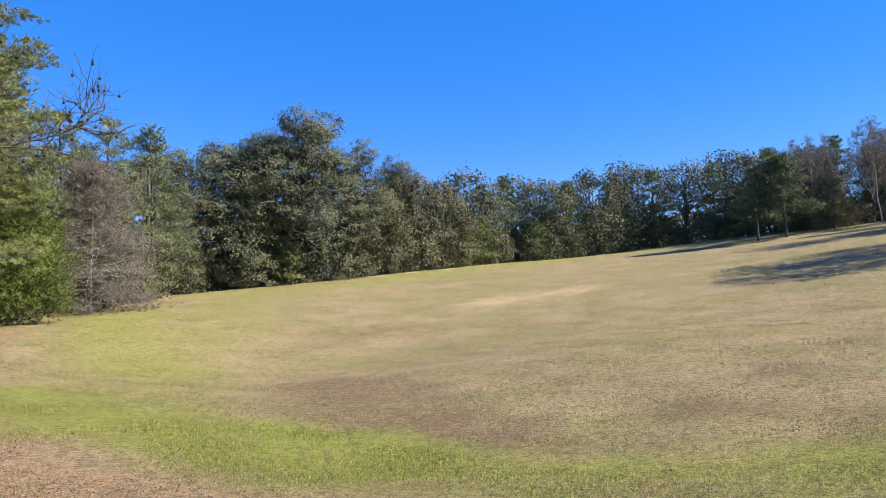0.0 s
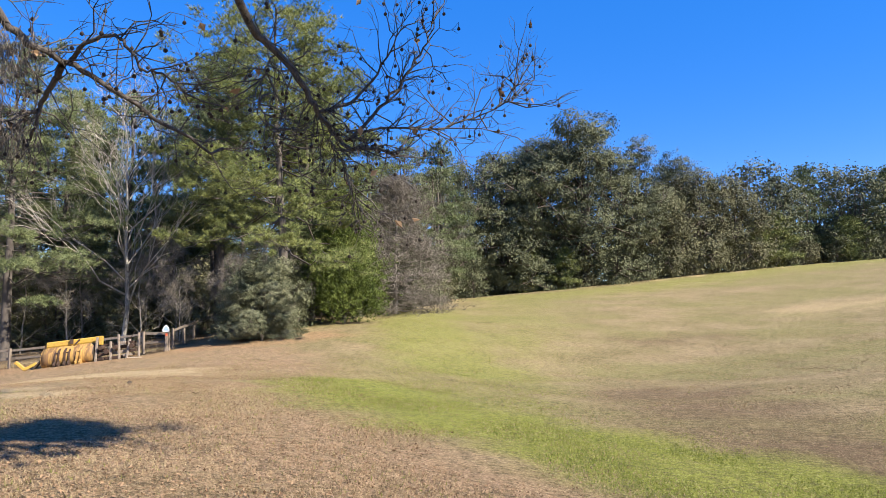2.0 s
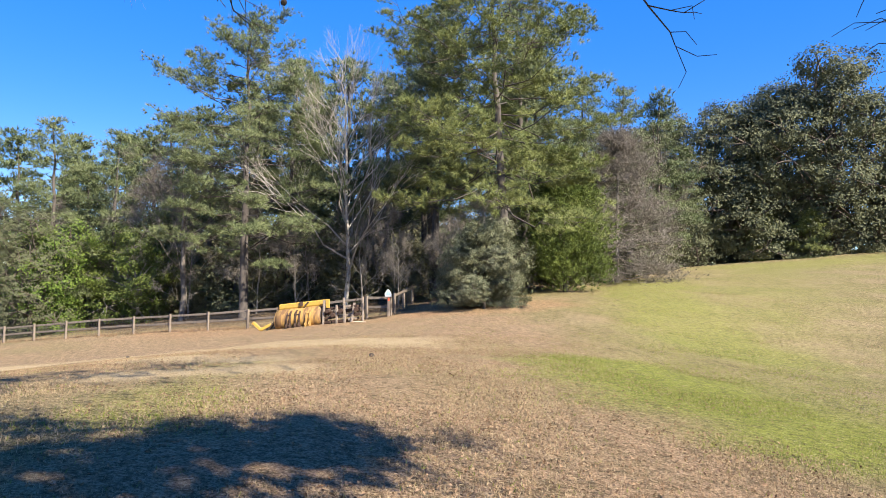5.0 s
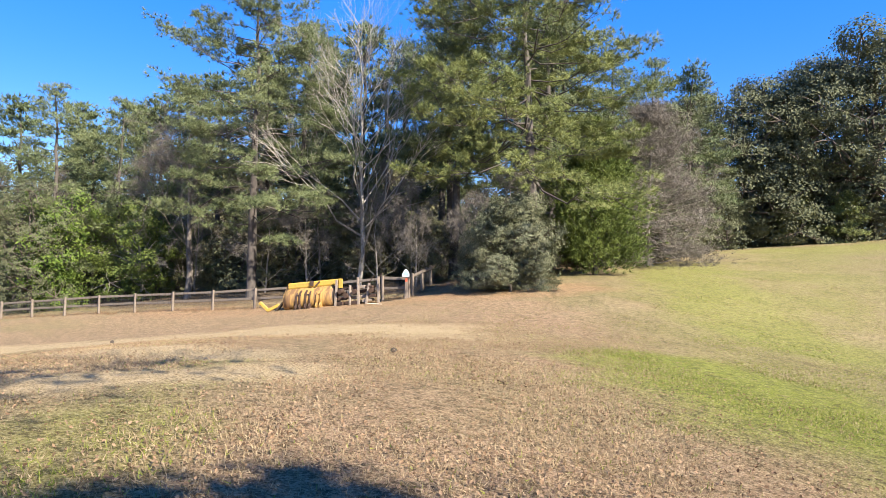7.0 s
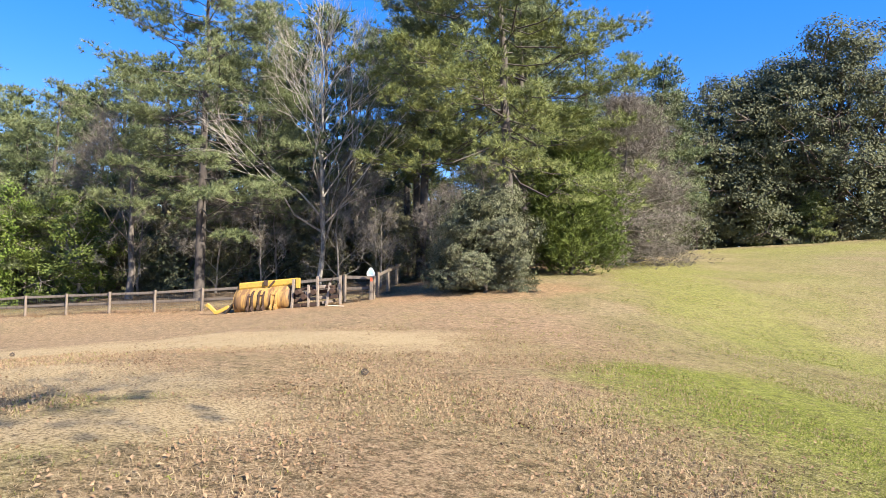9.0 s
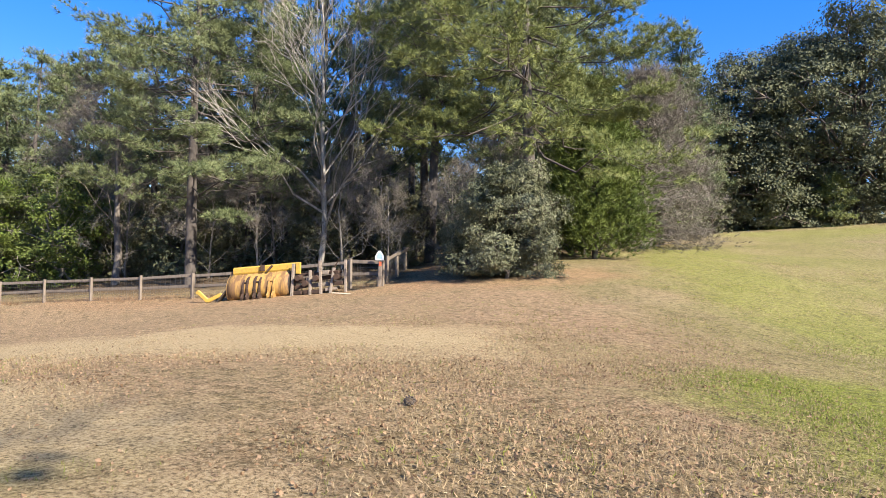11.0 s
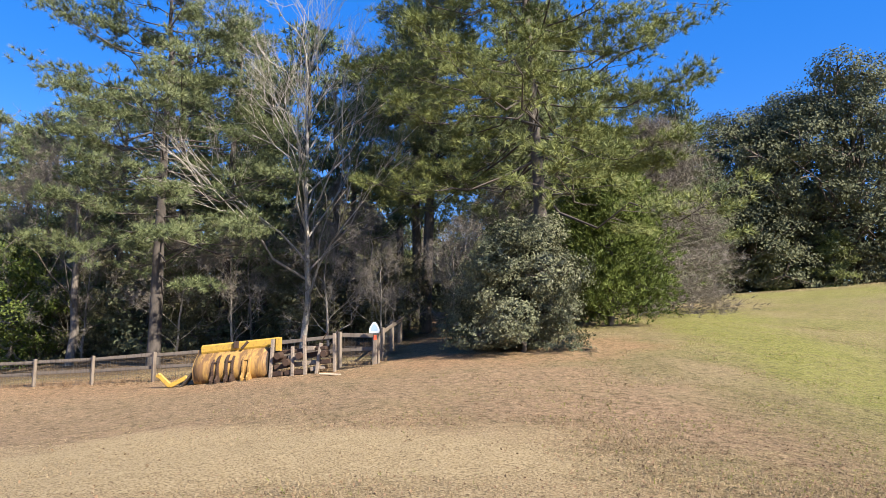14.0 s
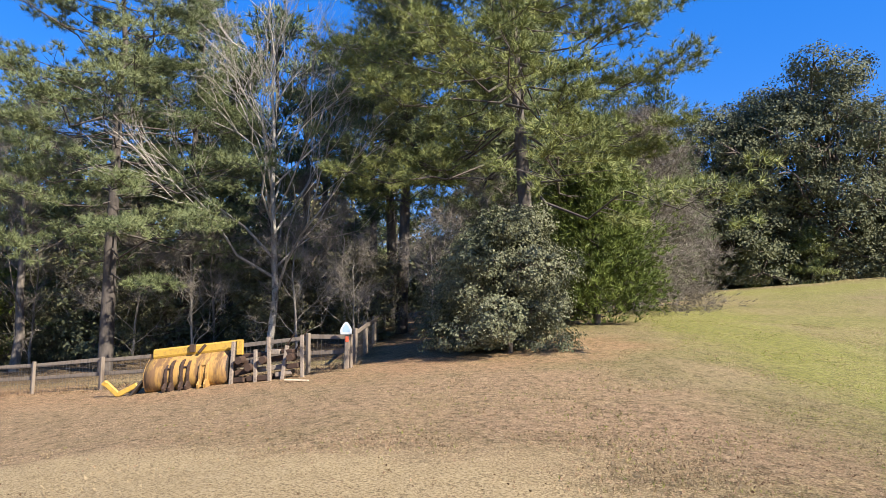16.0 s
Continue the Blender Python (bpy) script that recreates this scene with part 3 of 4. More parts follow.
pine("pine_tree", spot(-43.0, 28.4), 14, 20.0, 6.8, 0.22, 78, 48, 22, 0.29, 0.023, PINE_GREEN, (0.01, 0.0), "tall pine with an open dark green crown behind the fence", "pines behind the fence", PINE_BARK, 0.05, 0.3, 0.5)
pine("pine_tree", spot(-38.0, 41.5), 15, 21.0, 5.6, 0.3, 70, 44, 14, 0.34, 0.03, PINE_GREEN, (0, 0), "tall slim pine deeper in the woods", "pines behind the fence")
pine("pine_tree", spot(-31.5, 44.5), 16, 21.5, 5.8, 0.2, 80, 44, 14, 0.34, 0.03, PINE_GREEN, (0, 0), "tall dense pine deeper in the woods", "pines behind the fence")
bare_tree("bare_tree", spot(-38.3, 33.2), 31, 17.0, 22, 5, "leafless pale grey tree with upswept branches behind the fence", "", PALE_BARK, 0.2, 0.3)
bare_tree("bare_tree", spot(-50.5, 28.4), 33, 13.5, 9, 4, "leafless dead tree hung with grey moss behind the fence", "", BROWN_BARK, 0.3, 0.5, MOSS_GREY, 4, 0.6, 1.9)
bare_tree("bare_tree", spot(-44.0, 41.0), 34, 18.0, 9, 4, "leafless pale-trunked tree in the woods", "", BROWN_BARK, 0.45, 0.4, None, 6, 0.5, 1.9)
broadleaf("evergreen_tree", spot(-60.5, 23.4), 41, 8.5, 3.8, 0.04, 18, 44, 22, 0.2, MAPLE_GREEN, "bright green leafy tree behind the fence", "", GREY_BARK)
broadleaf("evergreen_tree", spot(-56.0, 27.5), 42, 7.5, 3.4, 0.04, 16, 40, 20, 0.18, CEDAR_GREEN, "low olive-green evergreen behind the fence", "", GREY_BARK)

pine("pine_tree", spot(-34.5, 37.5), 17, 20.0, 5.4, 0.34, 70, 44, 14, 0.34, 0.03, PINE_GREEN, (0.02, 0), "tall pine with a dark open crown beside the track", "pines behind the fence")
pine("pine_tree", spot(-47.0, 35.0), 18, 19.0, 5.2, 0.4, 64, 44, 14, 0.34, 0.03, PINE_GREEN, (0, 0), "tall pine with a bare lower trunk in the woods", "pines behind the fence")

# ---- patterns of the woods ----
oak_a = broadleaf("oak_tree", spot(-18.5, 91.5), 51, 24.5, 8.6, 0.06, 30, 56, 21, 0.31, OAK_GREEN, "tall broad grey-green live oak at the meadow's edge", "woodland oaks", DARK_BARK, 0.74)
oak_b = broadleaf("oak_tree", spot(-29.5, 89.0), 52, 20.5, 7.4, 0.04, 26, 50, 20, 0.31, OAK_GREEN, "broad grey-green live oak at the meadow's edge", "woodland oaks", DARK_BARK, 0.74)
oak_c = broadleaf("oak_tree", spot(-9.0, 99.0), 53, 14.0, 5.4, 0.04, 22, 40, 15, 0.32, OAK_OLIVE, "olive-brown oak at the meadow's edge", "woodland oaks", DARK_BARK, 0.74)
wood_pine = pine("pine_tree", spot(12.0, 119.5), 61, 15.5, 4.8, 0.14, 42, 26, 7, 0.42, 0.08, PINE_BLUE, (0, 0), "dark green pine in the far wood's edge", "woodland pines", PINE_BARK, 0.05, 0.5)
wood_pine_b = pine("pine_tree", spot(50.0, 94.5), 62, 12.0, 4.6, 0.22, 46, 24, 8, 0.5, 0.085, PINE_BLUE, (0, 0), "dark pine standing free on the grassy slope", "woodland pines", PINE_BARK, 0.04, 0.3)
grey_wood = bare_tree("bare_tree", spot(58.0, 101.0), 63, 13.5, 9, 3, "leafless reddish-grey tree on the far slope", "leafless woodland trees", GREY_BARK, 0.2, 0.45, TWIG_RUST, 10, 0.9)
shrub = broadleaf("shrub", spot(-22.0, 88.3), 64, 3.6, 2.6, 0.02, 10, 20, 6, 0.3, OAK_OLIVE, "low dense shrub under the trees", "woodland shrubs", DARK_BARK, 0.5, "bush")
shrub_green = broadleaf("shrub", spot(-14.5, 92.0), 65, 4.8, 2.2, 0.02, 10, 20, 6, 0.3, OAK_GREEN, "dark green shrub under the trees", "woodland shrubs", DARK_BARK, 0.5, "bush")
young_pine = pine("young_pine", spot(-20.5, 87.3), 66, 5.5, 2.2, 0.06, 40, 14, 7, 0.35, 0.06, PINE_GOLD, (0, 0), "young bright green pine at the wood's edge", "young pines", PINE_BARK, 0.04, 0.8)

deep_oak = broadleaf("oak_tree", spot(-60.0, 60.0), 67, 14.0, 5.2, 0.05, 16, 26, 11, 0.44, OAK_OLIVE, "olive-brown oak deep in the woods", "woodland oaks", DARK_BARK, 0.7)
deep_pine = pine("pine_tree", spot(-66.0, 52.0), 68, 16.5, 4.6, 0.3, 30, 26, 7, 0.42, 0.075, PINE_BLUE, (0, 0), "dark pine deep in the woods", "woodland pines", PINE_BARK, 0.05, 0.3)

edge_pine = pine("pine_tree", spot(-36.0, 52.0), 69, 17.5, 5.0, 0.12, 54, 30, 10, 0.34, 0.04, PINE_GREEN, (0, 0), "full green pine at the wood's edge", "woodland pines", PINE_BARK, 0.05, 0.6)

near_oak = broadleaf("oak_tree", spot(-31.2, 57.5), 71, 12.5, 4.6, 0.03, 22, 48, 20, 0.15, OAK_GREEN, "grey-green small-leaved oak at the wood's edge", "woodland oaks", DARK_BARK, 0.74)

far_oak = broadleaf("oak_tree", spot(4.0, 113.0), 72, 17.0, 6.4, 0.04, 22, 26, 8, 0.46, OAK_GREEN, "grey-green oak in the far wood's edge", "woodland oaks", DARK_BARK, 0.74)

# far edge of the meadow: kind, x, y, scale
EDGE = [
    (oak_b, -24.0, 89.5, 1.0), (oak_a, -13.0, 95.5, 0.78), (oak_c, -4.5, 101.5, 1.0), (oak_c, 1.0, 106.0, 1.0),
    (oak_c, 6.5, 112.5, 0.92), (oak_b, 19.0, 122.0, 0.8), (wood_pine, 23.5, 121.5, 0.95),
    (oak_b, 29.5, 125.5, 0.85), (wood_pine, 34.0, 130.0, 0.9), (oak_b, 39.0, 138.0, 0.95), (wood_pine, 44.5, 136.0, 1.1),
    (oak_b, 49.0, 130.0, 0.9), (wood_pine, 53.0, 126.0, 1.0), (oak_c, 56.0, 119.0, 1.05), (wood_pine_b, 46.5, 95.8, 0.95), (grey_wood, 63.5, 106.0, 1.0),
    (grey_wood, 69.0, 104.0, 1.1), (grey_wood, 61.0, 112.0, 1.05), (oak_c, 59.5, 98.5, 0.62), (grey_wood, 66.5, 98.0, 1.0), (grey_wood, 74.0, 109.0, 1.1), (oak_c, 66.0, 118.0, 1.0),
    (oak_c, 60.0, 108.0, 0.95), (oak_c, 65.0, 112.5, 1.0), (wood_pine, 71.0, 116.0, 1.0), (oak_c, 72.5, 106.0, 0.9), (oak_c, 78.0, 113.0, 1.0), (oak_b, 84.0, 118.0, 0.9), (wood_pine, 62.0, 121.0, 1.05), (oak_b, 70.0, 126.0, 0.9), (grey_wood, 79.0, 104.0, 1.1),
    (oak_b, 46.0, 143.0, 0.9), (oak_b, 21.0, 132.0, 0.85),
    (edge_pine, -31.8, 54.5, 1.0), (edge_pine, -31.4, 61.5, 0.95), (edge_pine, -30.8, 69.5, 0.9), (edge_pine, -33.0, 47.0, 1.05),
    (oak_b, -36.5, 90.0, 1.0), (near_oak, -34.0, 80.0, 1.2), (near_oak, -38.5, 70.0, 1.35), (near_oak, -33.0, 64.0, 1.0), (near_oak, -37.0, 58.5, 1.1),
    (oak_a, -26.5, 96.0, 0.95), (oak_a, -7.0, 106.0, 0.72), (oak_a, 14.0, 127.0, 0.7), (oak_a, 33.0, 143.0, 0.8), (oak_a, 58.0, 132.0, 0.8),
    (wood_pine, -2.0, 110.0, 0.95), (wood_pine, 8.0, 121.0, 0.9), (wood_pine, 26.0, 134.0, 1.0), (wood_pine, 40.0, 147.0, 1.1), (wood_pine, 64.0, 127.0, 1.1),
]
rows = random.Random(5)
for kind, x, y, s in EDGE:
    if y > 106 and kind in (oak_a, oak_b, oak_c):
        kind, s = far_oak, s * {oak_a: 1.4, oak_b: 1.15, oak_c: 0.85}[kind]
    set_down(kind, x, y, rows.uniform(0, 360), s, 0.1, rows.uniform(0.94, 1.06))
for x, y in [(-33, 88.6), (-29, 86.8), (-25.5, 87), (-17.5, 88.5), (-11, 93), (-7.5, 96.5), (-3, 99.5), (2.5, 104), (9.5, 111), (15.5, 116), (19, 117.5), (25, 120), (31, 124.5), (36, 131), (42, 133), (47, 129), (51.5, 122), (56, 113), (58, 106), (60.5, 102.5), (63.5, 101), (67, 103), (70, 101), (73, 103.5), (76, 102), (59, 111), (64, 107), (-30.5, 76), (-30, 70), (-29.5, 64.5), (-28.8, 58.5), (-28.3, 55)]:
    set_down(shrub if rows.random() < 0.55 else shrub_green, x + rows.uniform(-0.8, 0.8), y + rows.uniform(0, 1.2), rows.uniform(0, 360), rows.uniform(0.75, 1.2))
for x, y, s in [(-25.5, 88.0, 1.1), (4.0, 107.5, 1.2), (6.5, 110.0, 1.5), (17.5, 118.5, 1.3), (54.5, 121, 1.2)]:
    set_down(young_pine, x, y, rows.uniform(0, 360), s)

for x, y in [(-37, 95), (-30, 96), (-22, 97), (-14, 101), (-6, 108), (2, 114), (8, 119), (14, 124), (21, 128), (28, 133), (34, 140), (41, 146), (48, 141), (55, 135), (61, 130), (67, 122), (73, 118), (80, 112), (77, 107), (84, 106), (-40, 84), (-37, 76), (-37, 66), (-35, 60), (-36, 52)]:
    set_down(shrub if rows.random() < 0.5 else shrub_green, x + rows.uniform(-1, 1), y + rows.uniform(-1, 1), rows.uniform(0, 360), rows.uniform(1.5, 2.1))

def leafy_belt(label, seed, belt, count, tall, deep_in, size):
    """Woods too far in to tell tree from tree."""
    r = np.random.RandomState(seed)
    t = r.uniform(0, len(belt) - 1.001, count)
    k = t.astype(int)
    b = np.array(belt, float)
    p = b[k] + (b[k + 1] - b[k]) * (t - k)[:, None] + r.normal(size=(count, 2)) * deep_in
    top_edge = tall * (1 + 0.32 * wobble(p[:, 0], p[:, 1], 26, 3))
    z = land(p[:, 0], p[:, 1]) + r.uniform(0, 1, count) * top_edge
    v, f = leaf_cards(r, np.c_[p, z], size, 0.7, 0.0, np.c_[np.full(count, 0.3), -np.ones(count), np.full(count, 0.5)])
    tagged(new("far_woods", mesh_of("far_woods", v, f, OAK_GREEN)), label, "woods", "", "stuff")


leafy_belt("dense dark green woods beyond the meadow's edge", 81, [(-125, -10), (-118, 60), (-96, 118), (-40, 122), (10, 150), (45, 168), (85, 150), (120, 128), (135, 90)], 15000, 7, 2.5, 1.3)
leafy_belt("dark green thicket deep in the woods behind the fence", 82, [(-112, 8), (-96, 34), (-80, 54), (-64, 74), (-46, 92)], 14000, 9, 2.0, 0.75)

# trees that stand to the side and shade the slope
for kind, x, y, s in [(far_oak, 50.0, 49.0, 0.95), (far_oak, 57.0, 55.5, 1.1), (far_oak, 66.0, 76.0, 1.0), (wood_pine, 73.0, 84.0, 1.0), (far_oak, 80.0, 92.0, 1.0)]:
    set_down(kind, x, y, rows.uniform(0, 360), s, 0.1)

# ---- west end of the woods ----
for kind, x, y, s in [(deep_pine, -44.7, 39.0, 1.18), (deep_pine, -52.0, 42.0, 1.2), (deep_pine, -46.0, 50.0, 1.25), (edge_pine, -64.6, 24.8, 1.0), (edge_pine, -60.5, 28.0, 0.9), (near_oak, -58.8, 21.5, 0.75), (near_oak, -66.5, 20.5, 0.95), (wood_pine, -62.0, 32.0, 1.05), (wood_pine, -68.5, 29.0, 0.95), (wood_pine, -71.5, 24.5, 1.15), (wood_pine, -75.0, 31.0, 1.2), (wood_pine, -55.5, 33.5, 1.1), (far_oak, -80.0, 28.0, 0.85), (wood_pine, -78.0, 20.0, 1.0), (far_oak, -86.0, 18.0, 1.0), (far_oak, -94.0, 24.0, 0.9), (grey_wood, -58.0, 30.0, 0.9), (grey_wood, -65.5, 25.5, 0.75), (far_oak, -100.0, 12.0, 0.9), (wood_pine, -92.0, 36.0, 1.1), (far_oak, -104.0, 34.0, 0.9)]:
    set_down(kind, x, y, rows.uniform(0, 360), s, 0.1)

# ---- depth of the woods behind the fence ----
TRACK = [(-27.5, 28.5), (-33, 38), (-42, 52), (-50, 66), (-56, 78)]
deep = random.Random(12)
placed = []
tries = 0
while len(placed) < 42 and tries < 4000:
    tries += 1
    x, y = deep.uniform(-92, -29), deep.uniform(27, 88)
    if y < 31.5 + (-x - 38) * 0.1 or (x > -34 and y < 44):
        continue
    if float(near_line(np.array([x]), np.array([y]), TRACK)[0]) < 3.0 or any((x - a) ** 2 + (y - b) ** 2 < 16 for a, b in placed):
        continue
    placed.append((x, y))
    pick = deep.random()
    kind, s = (deep_pine, deep.uniform(0.95, 1.3)) if pick < 0.45 else (deep_oak if x < -42 else near_oak, deep.uniform(0.75, 1.15)) if pick < 0.84 else (grey_wood, deep.uniform(0.8, 1.1))
    set_down(kind, x, y, deep.uniform(0, 360), s, 0.1)
for k in range(30):
    x = deep.uniform(-85, -31)
    y = 33 + (-x - 38) * 0.08 + deep.uniform(2, 26)
    if float(near_line(np.array([x]), np.array([y]), TRACK)[0]) > 2.6:
        set_down(shrub if deep.random() < 0.5 else shrub_green, x, y, deep.uniform(0, 360), deep.uniform(0.6, 1.15))
for x, y, s in [(-29.3, 36.5, 0.8), (-30.5, 40.0, 0.9), (-27.8, 37.5, 0.6), (-28.2, 43.5, 0.8), (-29.5, 47.0, 0.8), (-45.5, 33.0, 0.9), (-41.0, 35.0, 0.8), (-49, 31.5, 0.9)]:
    set_down(shrub_green, x, y, deep.uniform(0, 360), s)


thicket = broadleaf("leafy_bush", spot(-40.2, 34.6), 73, 5.2, 2.4, 0.03, 16, 46, 20, 0.11, OAK_OLIVE, "sunlit olive-green leafy bush behind the fence", "leafy bushes behind the fence", DARK_BARK, 0.6, "bush")
for x, y, s in [(-46.5, 32.4, 0.9), (-35.0, 36.0, 0.8), (-51.5, 31.8, 1.0), (-43.2, 38.0, 1.15), (-31.2, 37.2, 0.85), (-56.0, 30.5, 1.1)]:
    set_down(thicket, x, y, deep.uniform(0, 360), s)
set_down(holly, -27.3, 31.9, 130, 0.8)
set_down(holly, -25.9, 32.4, 40, 1.05)
sapling = bare_tree("bare_sapling", spot(-41.2, 31.2), 35, 6.5, 9, 3, "leafless pale grey sapling behind the fence", "leafless saplings", GREY_BARK, 0.1, 0.45, TWIG_GREY, 4, 0.5)
for x, y, s in [(-36.0, 32.6, 0.9), (-33.6, 33.0, 0.7), (-45.6, 31.0, 1.0), (-48.5, 33.0, 1.2), (-40.0, 36.0, 1.3), (-35.6, 35.2, 1.0), (-52.5, 30.0, 1.1), (-30.2, 33.6, 0.8), (-28.6, 32.6, 0.75), (-29.0, 35.0, 1.0), (-43.5, 34.5, 1.1)]:
    set_down(sapling, x, y, deep.uniform(0, 360), s)


# ---- fence ----
FENCE_A, FENCE_B = Vector((-29.6, 28.3)), Vector((-43.4, 23.5))
ALONG = (FENCE_B - FENCE_A).normalized()
FENCE_TURN = math.degrees(math.atan2(ALONG.y, ALONG.x))


def on_fence(s, off=0.0, z=0.0):
    """A place s metres along the fence from the sign post, off metres in front of it, z above ground."""
    p = FENCE_A + ALONG * s + Vector((-ALONG.y, ALONG.x)) * off
    return Vector((p.x, p.y, ground_at(p.x, p.y) + z))


def wire_mesh(a, b, ha, hb, step, name, parent, low=0.04):
    """A net of thin wires between two posts."""
    wires = Tubes()
    n = max(2, int((b - a).length / step))
    for k in range(n + 1):
        p = a.lerp(b, k / n)
        wires.add(np.array([p + Vector((0, 0, low)), p + Vector((0, 0, ha + (hb - ha) * k / n))]), [0.004, 0.004], 3)
    for k in range(7):
        q = k / 6
        wires.add(np.array([a + Vector((0, 0, low + (ha - low) * q)), b + Vector((0, 0, low + (hb - low) * q))]), [0.005, 0.005], 3)
    child(name, wires.mesh(name, WIRE), parent)


def post_and_rail(name, label, stations, heights, mesh_step=0.12, rails=(0.98, 0.52), seed=3):
    """A post-and-rail fence with wire netting; its parts stand in world places."""
    r = random.Random(seed)
    top = thing(name, (0, 0, 0), label, "fence")
    for p, hgt in zip(stations, heights):
        bm = bmesh.new()
        w = r.uniform(0.1, 0.13)
        bar(bm, p + Vector((0, 0, -0.25)), p + Vector((r.uniform(-0.03, 0.03), r.uniform(-0.03, 0.03), hgt)), w, w, 0.012)
        part("post", bm, FENCE_WOOD, top)
    for (a, ha), (b, hb) in zip(zip(stations, heights), zip(stations[1:], heights[1:])):
        side = Vector((-(b - a).y, (b - a).x, 0)).normalized() * -0.075
        for z in rails:
            bm = bmesh.new()
            bar(bm, a + side + Vector((0, 0, z * ha / 1.1 + r.uniform(-0.03, 0.03))), b + side + Vector((0, 0, z * hb / 1.1 + r.uniform(-0.03, 0.03))), 0.035, 0.13, 0.006)
            part("rail", bm, FENCE_WOOD, top)
        wire_mesh(a + side * 0.6, b + side * 0.6, ha * 0.85, hb * 0.85, mesh_step, "wire_netting", top)
    return top


STATIONS = [0.06, 1.45, 4.0, 6.4] + [8.92 + 2.76 * k for k in range(13)]
post_and_rail("fence", "weathered grey post-and-rail fence with wire netting along the woods", [on_fence(s) for s in STATIONS], [1.02, 1.2, 1.15, 1.1] + [1.1] * 13, 0.13)
TRACK_SIDE = [(-30.0, 28.9), (-31.6, 31.4), (-33.2, 33.9), (-34.9, 36.4), (-36.6, 38.9), (-38.4, 41.4)]
post_and_rail("track_fence", "dark wire fence along the track into the woods", [Vector(spot(x, y)) for x, y in TRACK_SIDE], [1.15] * 6, 0.16, (1.0,), 8)


def sign_post():
    base = on_fence(0.16, 0.12)
    top = thing("sign_post", base, "grey wooden gate post with a white and blue plaque", "sign", "", FENCE_TURN + 20)
    bm = bmesh.new()
    bar(bm, (0, 0, -0.3), (-0.04, 0, 1.05), 0.16, 0.16, 0.02)
    part("post", bm, FENCE_WOOD, top)
    outline = [(-0.19, 0.0), (0.19, 0.0), (0.2, 0.16), (0.13, 0.3), (0.04, 0.42), (-0.04, 0.42), (-0.13, 0.3), (-0.2, 0.16)]

    def plate(shrink, y0, y1, mat_, name, parent, label):
        bm = bmesh.new()
        front = [bm.verts.new((x * shrink, y0, (z - 0.2) * shrink + 1.22)) for x, z in outline]
        back = [bm.verts.new((x * shrink, y1, (z - 0.2) * shrink + 1.22)) for x, z in outline]
        bm.faces.new(front)
        bm.faces.new(back[::-1])
        for k in range(len(outline)):
            bm.faces.new((front[k], back[k], back[(k + 1) % len(outline)], front[(k + 1) % len(outline)]))
        bmesh.ops.recalc_face_normals(bm, faces=bm.faces)
        return part(name, bm, mat_, parent, label)

    plaque = plate(0.88, 0.1, 0.125, SIGN_WHITE, "plaque", top, "white rounded plaque")
    plate(0.56, 0.125, 0.13, SIGN_BLUE, "emblem", plaque, "pale blue emblem")
    bm = bmesh.new()
    bar(bm, (-0.03, 0.09, 0.82), (-0.03, 0.09, 0.98), 0.1, 0.02, 0.004)
    part("ribbon", bm, RED_TAPE, top, "orange-red ribbon")


sign_post()


